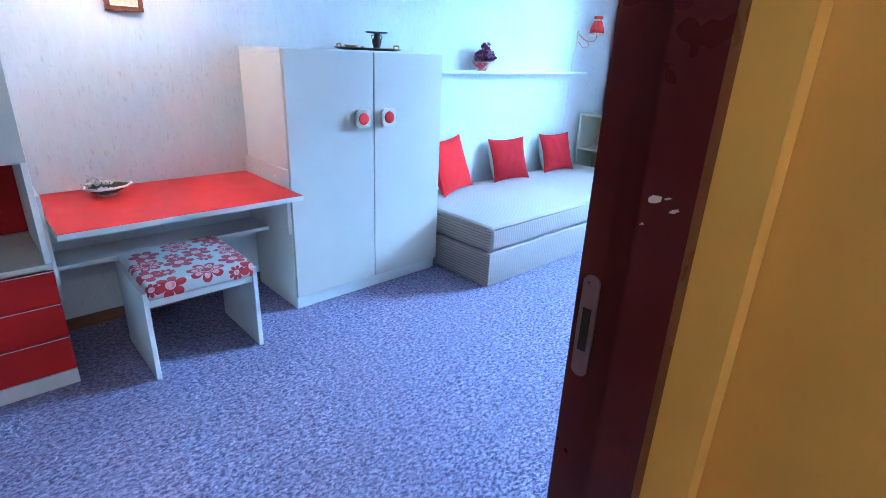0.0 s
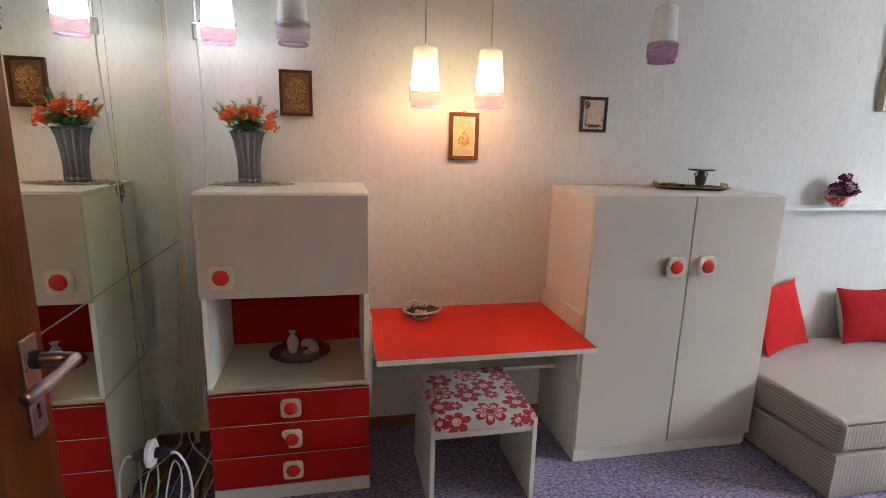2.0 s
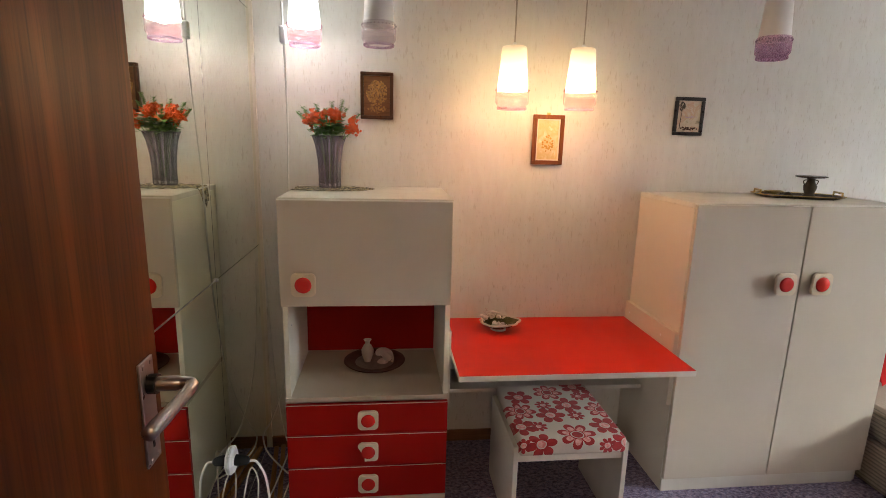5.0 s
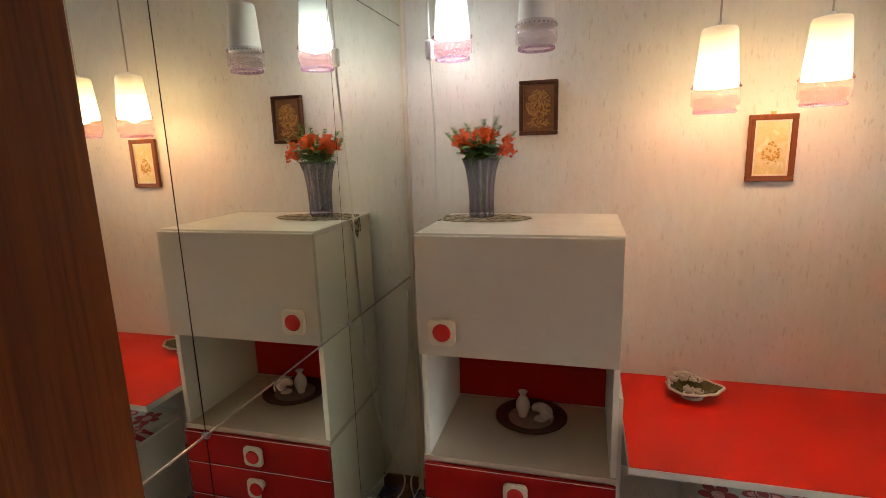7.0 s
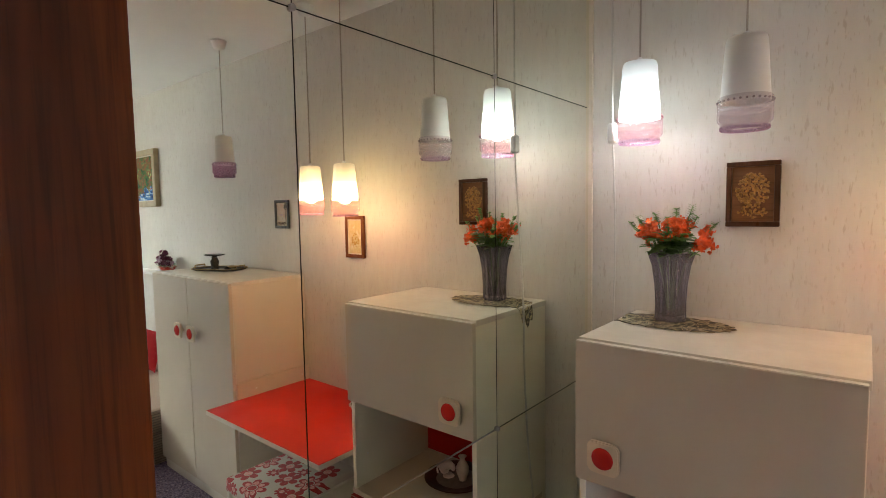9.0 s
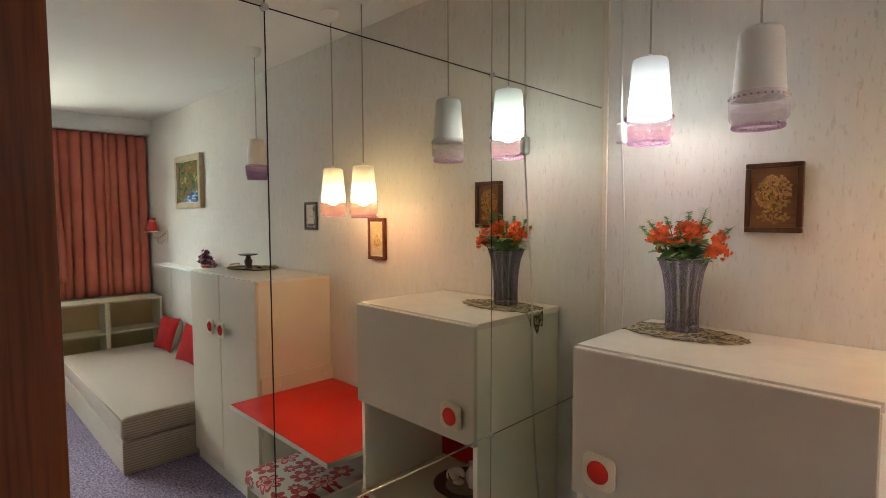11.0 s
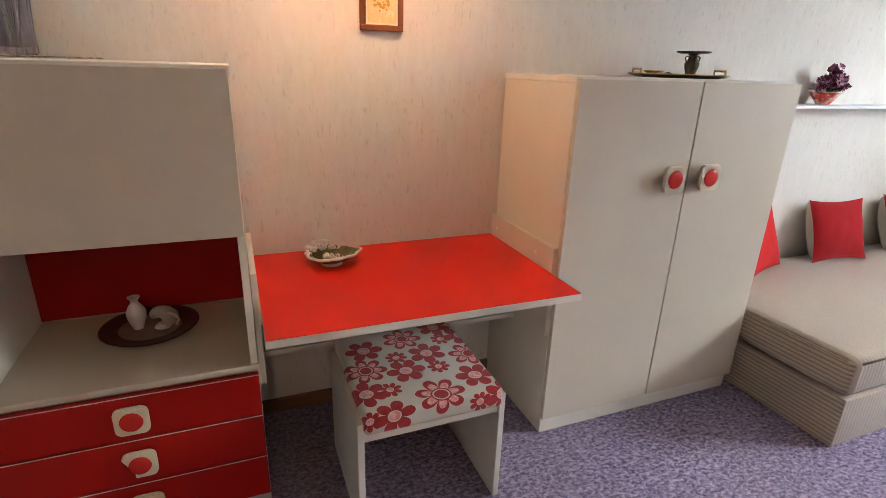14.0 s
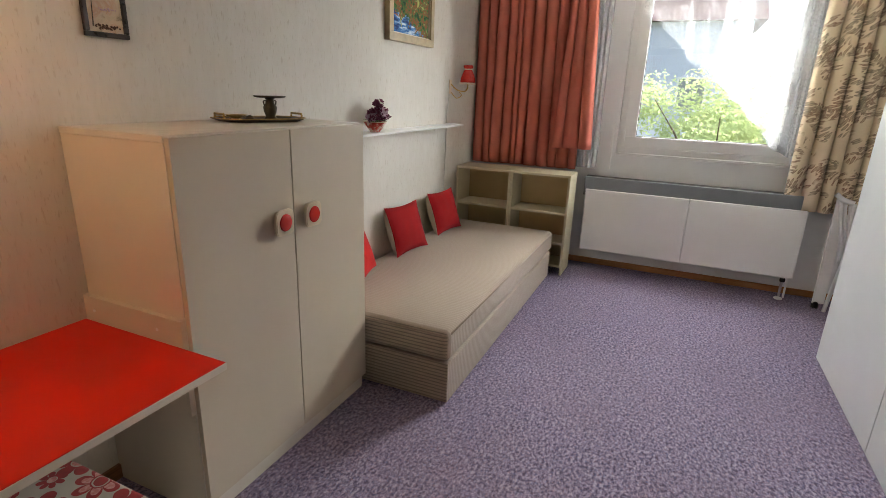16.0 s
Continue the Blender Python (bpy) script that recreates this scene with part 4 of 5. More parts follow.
# ---- pictures ----
def framed(x0, x1, z0, z1, width, frame_mat, art, label, tilt=0.0, depth=0.016, mount=0.0, ring=False):
    t = thing("picture", ((x0 + x1) / 2, 0, (z0 + z1) / 2), label, "picture")
    w = width
    bm = bmesh.new()
    for r in ((x0, x1, z1 - w, z1), (x0, x1, z0, z0 + w), (x0, x0 + w, z0 + w, z1 - w), (x1 - w, x1, z0 + w, z1 - w)):
        box(r[0], r[1], -depth, -0.002, r[2], r[3], 0.0025, bm=bm)
    part("picture_frame", bm, frame_mat, t)
    part("canvas", box(x0 + w - 0.002, x1 - w + 0.002, -depth * 0.5, -0.003, z0 + w - 0.002, z1 - w + 0.002), art, t, "painted picture surface")
    if mount:
        bm = bmesh.new()
        a0, a1, b0, b1 = x0 + w, x1 - w, z0 + w, z1 - w
        for r in ((a0, a1, b1 - mount, b1), (a0, a1, b0, b0 + mount), (a0, a0 + mount, b0 + mount, b1 - mount), (a1 - mount, a1, b0 + mount, b1 - mount)):
            box(r[0], r[1], -depth * 0.75, -depth * 0.5 - 0.0003, r[2], r[3], bm=bm)
        part("mount", bm, CREAM, t, "cream inner mount")
    if ring:
        part("hanger", box((x0 + x1) / 2 - 0.008, (x0 + x1) / 2 + 0.008, -0.006, -0.002, z1, z1 + 0.010, 0.002), BRASS, t, "small brass hanger")
    t.rotation_euler = (0, radians(tilt), 0)
    return t


def landscape():
    """River bank in dabs of green, blue, ochre and rust."""
    m = Mat("river_landscape_paint", 0.7, Specular_IOR_Level=0.2)
    sep = m.node("ShaderNodeSeparateXYZ")
    m.link(m.coord, sep.inputs[0])
    dabs = m.noise(17, 4, (1, 1, 1), 0.65, 1.0)
    wood = m.ramp(dabs, (0.38, (0.01, 0.05, 0.025)), (0.46, (0.05, 0.16, 0.04)), (0.52, (0.32, 0.07, 0.03)), (0.58, (0.04, 0.13, 0.05)), (0.64, (0.50, 0.48, 0.16)))
    water = m.ramp(m.noise(22, 4, (0.5, 1, 2)), (0.40, (0.01, 0.04, 0.16)), (0.52, (0.05, 0.20, 0.50)), (0.62, (0.55, 0.68, 0.80)))
    z = m.math("ADD", m.math("ADD", sep.outputs[2], 0.13), m.math("MULTIPLY", m.math("SUBTRACT", dabs, 0.5), 0.35))
    z = m.math("ADD", z, m.math("MULTIPLY", sep.outputs[0], 0.25))
    c = m.mix(m.ramp(z, (0.0, 1.0), (0.001, 0.0)), wood, water)
    bank = m.ramp(m.noise(30, 4), (0.35, (0.25, 0.25, 0.08)), (0.6, (0.55, 0.45, 0.2)))
    low = m.math("LESS_THAN", m.math("ADD", z, m.math("MULTIPLY", sep.outputs[0], -0.9)), -0.21)
    m.color(m.mix(low, c, bank))
    m.bump(dabs, 0.5, 0.003)
    return m.m


p1 = framed(0.428, 0.562, 1.496, 1.682, 0.014, FRAMEBROWN, DARKPINE, "dark wooden frame with a relief bouquet of dried flowers", 0, 0.022)
p2 = framed(1.160, 1.298, 1.325, 1.536, 0.018, FRAMERED, ART_GOLD, "red-brown frame with a golden flower picture under the lamps", 0, 0.018, 0.005, True)
p3 = framed(1.795, 1.932, 1.466, 1.630, 0.015, FRAMEBLACK, ART_PALE, "small black frame with a pale harbour print", 0, 0.014)
framed(3.510, 4.095, 1.620, 2.068, 0.045, FRAMEGOLD, landscape(), "gilt frame with an oil painting of a wooded river bank", 0, 0.04, 0.006, True)


def relief(owner, cx, cz, w, h, n, r, y, mat, label, seed):
    rng = random.Random(seed)
    bm = bmesh.new()
    for _ in range(n):
        a, q = rng.uniform(0, 6.28), math.sqrt(rng.random())
        k = rng.uniform(0.5, 1.0) * r
        own = bmesh.new()
        bmesh.ops.create_icosphere(own, subdivisions=1, radius=k)
        bmesh.ops.scale(own, verts=own.verts, vec=(1, 0.6, 1))
        bmesh.ops.translate(own, verts=own.verts, vec=(cx + w * q * math.cos(a), y, cz + h * q * math.sin(a)))
        join(bm, own)
    part("flower_relief", bm, mat, owner, label, smooth=True, kind="stuff")


OCHREF = paint("dried_ochre_flowers", (0.50, 0.24, 0.05), 0.5, 0.6, 90, 200, 0.2)
GOLDF = paint("gold_flower_strokes", (0.62, 0.36, 0.04), 0.5, 0.5, 90, 200, 0.2)
relief(p1, 0.495, 1.602, 0.042, 0.047, 260, 0.0048, -0.013, OCHREF, "ochre dried flowers in relief", 1)
relief(p1, 0.495, 1.538, 0.036, 0.018, 70, 0.0042, -0.013, OCHREF, "ochre dried flowers in relief", 2)
relief(p3, 1.828, 1.590, 0.013, 0.018, 46, 0.0042, -0.009, BRONZE, "dark painted tree crown", 5)
relief(p3, 1.866, 1.496, 0.042, 0.007, 50, 0.0040, -0.009, FRAMEBROWN, "brown painted foreground", 6)
relief(p3, 1.872, 1.545, 0.030, 0.004, 18, 0.0030, -0.009, PINKP, "pinkish painted boats", 7)
part("painted_trunk", tube([(1.823, -0.0095, 1.495), (1.826, -0.0095, 1.54), (1.829, -0.0095, 1.59)], [0.002, 0.0015, 0.001], 6), BRONZE, p3)
relief(p2, 1.229, 1.415, 0.026, 0.034, 34, 0.0055, -0.0095, GOLDF, "golden painted flowers", 3)


# ---- window side ----
def window():
    t = thing("window_1", (5.1, -1.77, 0.93), "white plastic window with one large tilt-and-turn sash, closed", "window")
    t["kind"] = "structure"
    y0, y1, z0, z1 = WY0, WY1, WZ0, WZ1

    def ring(name, a0, a1, b0, b1, w, x0, x1, mat, bevel, label=""):
        bm = bmesh.new()
        for r in ((a0, a1, b1 - w, b1), (a0, a1, b0, b0 + w), (a0, a0 + w, b0 + w, b1 - w), (a1 - w, a1, b0 + w, b1 - w)):
            box(x0, x1, r[0], r[1], r[2], r[3], bevel, bm=bm)
        return part(name, bm, mat, t, label)

    ring("window_frame", y0 + 0.003, y1 - 0.003, z0 + 0.003, z1 - 0.003, 0.055, 5.085, 5.15, WHITE, 0.003)
    ring("sash", y0 + 0.052, y1 - 0.045, z0 + 0.045, z1 - 0.05, 0.085, 5.07, 5.125, WHITE, 0.004, "white sash frame")
    ring("seal", y0 + 0.137, y1 - 0.130, z0 + 0.130, z1 - 0.135, 0.004, 5.082, 5.09, BLACK, 0)
    g = part("pane", box(5.095, 5.099, y0 + 0.138, y1 - 0.131, z0 + 0.131, z1 - 0.136), PANE, t, "clear window pane")
    g.visible_shadow = False
    part("window_sill", box(5.045, 5.084, y0 + 0.003, y1 - 0.003, z0 - 0.018, z0 + 0.002, 0.003), WHITE, t)
    part("hinge_cover", boxes((5.055, 5.07, y1 - 0.052, y1 - 0.038, z0 + 0.08, z0 + 0.17), (5.055, 5.07, y1 - 0.052, y1 - 0.038, z1 - 0.16, z1 - 0.08), bevel=0.003), WHITE, t)
    part("handle", join(boxes((5.04, 5.07, y0 + 0.085, y0 + 0.11, 1.45, 1.475), bevel=0.003), boxes((5.03, 5.045, y0 + 0.086, y0 + 0.109, 1.33, 1.475), bevel=0.004)), WHITE, t, "white window handle")
    part("reveal_trim", boxes((5.048, 5.0595, y1 + 0.03, y1 + 0.045, 0.80, 1.16), bevel=0.002), WHITE, t, "narrow white strip beside the window")


def radiator():
    t = thing("radiator", (4.95, -1.75, 0.16), "flat white panel radiator with a grey top strip under the window", "radiator")
    part("panel", box(4.874, 4.90, -1.765, -1.02, 0.165, 0.652, 0.006), RADWHITE, t, "white enamelled radiator panel")
    part("panel", box(4.874, 4.90, -2.50, -1.768, 0.165, 0.652, 0.006), RADWHITE, t, "white enamelled radiator panel")
    part("top_strip", box(4.905, 4.93, -2.46, -1.0, 0.60, 0.745, 0.003), GREYPAINT, t, "grey painted convector strip")
    part("rear_panel", box(4.95, 4.975, -2.46, -1.03, 0.15, 0.62, 0.003), RADWHITE, t)
    part("grille", box(4.9305, 5.04, -2.46, -1.0, 0.728, 0.742), BLACK, t, "dark convector slot")
    for y in (-1.1, -1.8, -2.4):
        part("bracket", box(4.9, 5.058, y - 0.01, y + 0.01, 0.3, 0.33), GREYPAINT, t)
    v = part("valve", tube([(4.90, -2.445, 0.165), (4.90, -2.445, 0.10), (4.90, -2.445, 0.02)], [0.010, 0.009, 0.008], 12), STEEL, t, "metal pipe valve")
    part("pipe_flange", lathe([(0.008, 0.014), (0.026, 0.010), (0.028, 0.001)], 4.90, -2.445, 20), WHITE, t, "white floor flange", smooth=True)
    part("valve_cap", box(4.885, 4.915, -2.462, -2.43, 0.13, 0.158, 0.005), BLACK, t)
    part("foot_bracket", box(4.872, 4.884, -2.475, -2.463, 0.02, 0.165, 0.002), WHITE, t)


def folds(y0, y1, z0, z1, x, amp, waves, flare=0.0, seed=0.0, hem=0.0):
    def place(u, v):
        z = z1 + (z0 - z1) * v
        y = y0 + (y1 - y0) * (u * (1 + flare * v) - flare * v * 0.5)
        ph = u * waves * 2 * math.pi + 1.4 * noise.noise(Vector((u * 3.1 + seed, v * 0.6, seed)))
        a = amp * (0.75 + 0.5 * noise.noise(Vector((u * 5 + seed, 0.7 * v, 2))))
        s = math.sin(ph)
        return (x + a * (s + 0.22 * math.sin(2 * ph + 1)), y + 0.35 * a * math.cos(ph), z + hem * math.sin(ph * 0.5))
    return place


def pleats(y0, y1, z0, z1, x, amp, count, flare, seed):
    """Hanging cloth in uneven pleats: broad rounded folds of differing width and depth with narrow creases between."""
    rng = random.Random(seed)
    widths = [rng.uniform(0.55, 1.5) for _ in range(count)]
    edges = [sum(widths[:k]) / sum(widths) for k in range(count + 1)]
    deep = [rng.uniform(0.55, 1.15) for _ in range(count)]
    drift = [rng.uniform(-0.25, 0.25) for _ in range(count + 1)]
    drift[0] = drift[-1] = 0.0

    def place(u, v):
        at = [e + d * v / count for e, d in zip(edges, drift)]
        k = max(i for i in range(count) if u >= at[i] or i == 0)
        s = min(max((u - at[k]) / (at[k + 1] - at[k]), 0.0), 1.0)
        d = amp * deep[k] * (0.75 + 0.35 * v)
        y = y0 + (y1 - y0) * (u * (1 + flare * v) - flare * v * 0.5)
        soft = 0.004 * noise.noise(Vector((u * 9, v * 3, seed)))
        return (x - d * (math.sin(math.pi * s) ** 0.75 - 0.5) + soft, y - 0.16 * d * math.sin(2 * math.pi * s), z1 + (z0 - z1) * v)
    return place


def curtains():
    t = thing("coral_curtain", (4.95, -0.5, 0.79), "floor-length coral curtain gathered in deep folds behind the bookcases", "curtain")
    part("cloth", sheet(pleats(-0.90, -0.015, 0.785, 2.35, 4.975, 0.085, 11, 0.0, 5), 280, 22), CORAL, t, smooth=True)
    t = thing("coral_curtain", (4.93, -0.9, 0.96), "shorter length of coral curtain gathered in front of the long one", "curtain")
    part("cloth", sheet(pleats(-0.945, -0.79, 0.955, 2.35, 4.880, 0.075, 3, 0.95, 9), 110, 26), CORAL, t, smooth=True)
    t = thing("net_curtain", (5.0, -0.2, 0.79), "white voile net curtain hanging beside the coral curtain", "net curtain")
    part("cloth", sheet(folds(-1.06, -0.80, 0.80, 2.35, 5.02, 0.012, 7, 0.0, 7.0), 90, 16, 0.001), SHEER, t, smooth=True)
    t = thing("net_curtain", (5.0, -2.1, 0.93), "white lace net curtain gathered aside with a rising hem", "net curtain")

    HEM = [(-1.2, 1.98), (-1.3, 1.92), (-1.45, 1.8), (-1.642, 1.585), (-1.783, 1.492), (-1.943, 1.346), (-2.111, 1.181), (-2.25, 1.01), (-2.6, 0.97)]

    def lace(u, v):
        y = -1.27 - 1.20 * u
        low = next(za + (zb - za) * (ya - y) / (ya - yb) for (ya, za), (yb, zb) in zip(HEM, HEM[1:]) if y >= yb)
        ph = u ** 1.2 * 2 * math.pi * 8 + 1.6 * noise.noise(Vector((u * 4, v, 3)))
        return (5.012 + 0.020 * math.sin(ph), y + 0.006 * math.cos(ph), 2.36 + (low + 0.012 * math.sin(ph) - 2.36) * v)
    part("cloth", sheet(lace, 120, 24, 0.001), DENSE, t, smooth=True)
    t = thing("leaf_curtain", (4.93, -2.55, 0.64), "cream curtain printed with brown-grey leaf sprays, gathered in folds", "curtain")
    part("cloth", sheet(pleats(-2.80, -2.36, 0.645, 2.35, 4.945, 0.085, 5, 0.05, 3), 160, 26), LEAFY, t, smooth=True)
    t = thing("curtain_pelmet", (4.95, -1.5, 2.36), "white curtain track box along the ceiling", "curtain rail")
    part("fascia", box(4.86, 4.875, SOUTH + 0.001, -0.002, 2.37, 2.4995, 0.002), WHITE, t)
    part("track", box(4.90, 5.04, SOUTH + 0.001, -0.002, 2.355, 2.37, 0.002), WHITE, t)
    part("top_board", box(4.8755, EAST - 0.001, SOUTH + 0.001, -0.002, 2.482, 2.4985), WHITE, t)


def cupboards():
    for n, (a, b) in enumerate(((3.066, 3.955), (2.172, 3.062))):
        t = thing("tall_cupboard", ((a + b) / 2, -2.8, 0), "tall pale grey laminate cupboard with a plain flat door", "cupboard", "tall cupboards on the south side")
        part("carcass", box(a + 0.001, b - 0.0005, SOUTH + 0.003, -2.522, 0.001, 2.30), CUPGREY, t)
        d = part("door", box(a + 0.002, b - 0.002, -2.519, -2.50, 0.006, 2.298, 0.0015), CUPGREY, t)
        part("handle", lathe([(0.006, 0), (0.012, 0.004), (0.012, 0.012), (0.004, 0.015)], 0, 0, 16), BLACK, d, "small dark knob", smooth=True)
        h = d.children[0]
        h.data.transform(Matrix.Translation(Vector((3.608 if n == 0 else 2.55, -2.50, 0.961))) @ pose(0, 0, 0, 90, 0, 0))
        h.data.transform(Matrix.Translation(Vector((-0.0, 0, 0))))
    t = thing("filler_panel", (1.9, -2.8, 0), "pale grey filler panel beside the tall cupboards", "panel")
    part("board", box(1.604, 2.168, SOUTH + 0.003, -2.505, 0.001, 2.30), CUPGREY, t)


def folded_chair():
    t = thing("folding_chair", (4.82, -2.70, 0), "white folding chair with slatted back, folded up near the window", "folding chair")
    bm = bmesh.new()
    seat = [(4.83, -2.627, 0.759), (4.83, -2.634, 0.03), (4.83, -2.702, 0.036), (4.83, -2.689, 0.729)]
    near = [bm.verts.new(p) for p in seat]
    back = [bm.verts.new((p[0] + 0.02, p[1], p[2])) for p in seat]
    bm.faces.new(near)
    bm.faces.new(back[::-1])
    for k in range(4):
        bm.faces.new((near[k - 1], near[k], back[k], back[k - 1]))
    bmesh.ops.recalc_face_normals(bm, faces=bm.faces)
    part("folded_seat", bm, RADWHITE, t)
    for row in [[(4.79, -2.631, 0.759), (4.79, -2.677, 0.556), (4.79, -2.712, 0.346)], [(4.79, -2.662, 0.745), (4.79, -2.696, 0.557), (4.79, -2.72, 0.363)], [(4.79, -2.693, 0.734), (4.79, -2.718, 0.568), (4.79, -2.732, 0.396)]]:
        part("slat", tube(curve(row, 6), 0.011, 8, flat=0.6), WHITE, t, smooth=True)
    part("top_rail", tube(curve([(4.79, -2.604, 0.797), (4.79, -2.651, 0.764), (4.79, -2.709, 0.746)], 6), 0.016, 10), WHITE, t, smooth=True)
    part("leg", tube(curve([(4.78, -2.709, 0.746), (4.78, -2.732, 0.43), (4.78, -2.694, -0.025)], 6), 0.013, 8), WHITE, t, smooth=True)
    part("rubber_foot", lathe([(0.012, 0.045), (0.020, 0.035), (0.022, 0.0)], 4.84, -2.654, 14, closed=True), BLACK, t, "black rubber foot")


window()
radiator()
curtains()
cupboards()
folded_chair()


# ---- small things ----
def leaf_blade(bm, at, way, up, length, width, bend=0.2):
    way, up = Vector(way).normalized(), Vector(up)
    side = way.cross(up).normalized()
    up = side.cross(way).normalized()
    rows = []
    for s, w in ((0, 0.15), (0.3, 0.9), (0.6, 1.0), (0.85, 0.55), (1.0, 0.05)):
        c = Vector(at) + way * length * s - up * bend * length * s * s
        rows.append([bm.verts.new(c - side * width * w / 2 + up * 0.06 * width), bm.verts.new(c), bm.verts.new(c + side * width * w / 2 + up * 0.06 * width)])
    for a, b in zip(rows, rows[1:]):
        bm.faces.new((a[0], a[1], b[1], b[0]))
        bm.faces.new((a[1], a[2], b[2], b[1]))


def blossom(bm, at, r, rng, petals=5):
    n = Vector((rng.uniform(-1, 1), rng.uniform(-1.3, 0.5), rng.uniform(0.1, 1))).normalized()
    u = n.orthogonal().normalized()
    v = n.cross(u)
    c = bm.verts.new(Vector(at) - n * r * 0.15)
    for k in range(petals):
        a = 2 * math.pi * k / petals + rng.random()
        d = u * math.cos(a) + v * math.sin(a)
        e = u * math.cos(a + 0.55) + v * math.sin(a + 0.55)
        f = u * math.cos(a - 0.55) + v * math.sin(a - 0.55)
        p = [bm.verts.new(Vector(at) + f * r * 0.75 + n * r * 0.12), bm.verts.new(Vector(at) + d * r + n * r * 0.2), bm.verts.new(Vector(at) + e * r * 0.75 + n * r * 0.12)]
        bm.faces.new((c, p[0], p[1], p[2]))


def vase():
    x, y, z = 0.311, -0.135, 1.2215
    t = thing("doily", (0.315, -0.14, 1.217), "oval olive and cream crochet doily on the cabinet", "doily")

    def oval(u, v):
        a = 2 * math.pi * u
        r = v * (1 + 0.03 * math.cos(18 * a))
        px, py = 0.312 + 0.172 * r * math.cos(a), -0.155 + 0.095 * r * math.sin(a)
        over = max(0.0, 0.172 - px)
        return (max(px, 0.1635) - 0.12 * over, py, 1.2195 + 0.0012 * math.sin(26 * a) * v - over * 2.2)
    part("crochet", sheet(oval, 72, 8, 0.0015), LACE, t)
    t = thing("vase", (x, y, z), "smoky lilac ribbed glass vase with orange-red flowers", "vase")
    prof = [(0.001, z + 0.003), (0.038, z + 0.001), (0.042, z + 0.008), (0.041, z + 0.05), (0.044, z + 0.11), (0.052, z + 0.165), (0.064, z + 0.203), (0.0615, z + 0.203), (0.050, z + 0.165), (0.040, z + 0.11), (0.037, z + 0.02), (0.001, z + 0.016)]
    part("vessel", lathe(prof, x, y, 84, 12, 0.055), VASEGLASS, t, "smoky lilac ribbed glass", smooth=True)
    rng = random.Random(4)
    stems, leaves, buds, flowers = bmesh.new(), bmesh.new(), bmesh.new(), bmesh.new()
    heads = [(-0.078, 0.0, 0.262, 18), (-0.052, -0.02, 0.272, 24), (-0.066, -0.015, 0.245, 16), (-0.028, -0.02, 0.252, 10), (0.018, -0.02, 0.287, 24), (0.038, 0.0, 0.278, 20), (0.030, -0.02, 0.262, 14), (0.092, -0.01, 0.262, 8), (0.090, -0.02, 0.228, 20), (-0.02, 0.035, 0.275, 14)]
    for hx, hy, hz, n in heads:
        tube(curve([(x + hx * 0.1, y + hy * 0.2, z + 0.03), (x + hx * 0.45, y + hy * 0.5, z + 0.17), (x + hx, y + hy, z + hz - 0.01)], 4), 0.0016, 5, stems)
        for _ in range(2 * n):
            p = (x + hx + rng.gauss(0, 0.011), y + hy + rng.gauss(0, 0.011), z + hz + rng.gauss(0, 0.009))
            blossom(flowers, p, rng.uniform(0.009, 0.0135), rng)
    for sx, sz in ((-0.115, 0.285), (-0.095, 0.305), (-0.045, 0.315), (-0.01, 0.30), (0.015, 0.325), (0.058, 0.335), (0.118, 0.285), (0.07, 0.305)):
        tip = Vector((x + sx, y - 0.01, z + sz))
        root = Vector((x + sx * 0.3, y, z + 0.18))
        tube(curve([root, (root + tip) / 2 + Vector((0, 0, 0.015)), tip], 4), 0.0013, 5, stems)
        for k in range(8):
            p = tip + (root - tip) * (k * 0.04)
            for s in (-1, 1):
                leaf_blade(buds, p, (s * 0.8, rng.uniform(-0.8, 0.8), 0.8), (0, 0, 1), 0.014, 0.011)
    for k in range(120):
        a = rng.uniform(0, 2 * math.pi)
        r0 = rng.uniform(0.005, 0.045)
        at = (x + r0 * math.cos(a), y + r0 * math.sin(a), z + rng.uniform(0.195, 0.25))
        leaf_blade(leaves, at, (math.cos(a), math.sin(a) - 0.2, rng.uniform(0.1, 0.9)), (0, 0, 1), rng.uniform(0.035, 0.055), rng.uniform(0.024, 0.036), 0.35)
    part("stems", stems, LEAVES, t)
    part("leaves", leaves, LEAVES, t, "green fleshy leaves", kind="stuff")
    part("bud_sprigs", buds, LEAVES, t, "green sprigs", kind="stuff")
    part("blossoms", flowers, ORANGE, t, "orange-red blossoms", kind="stuff")


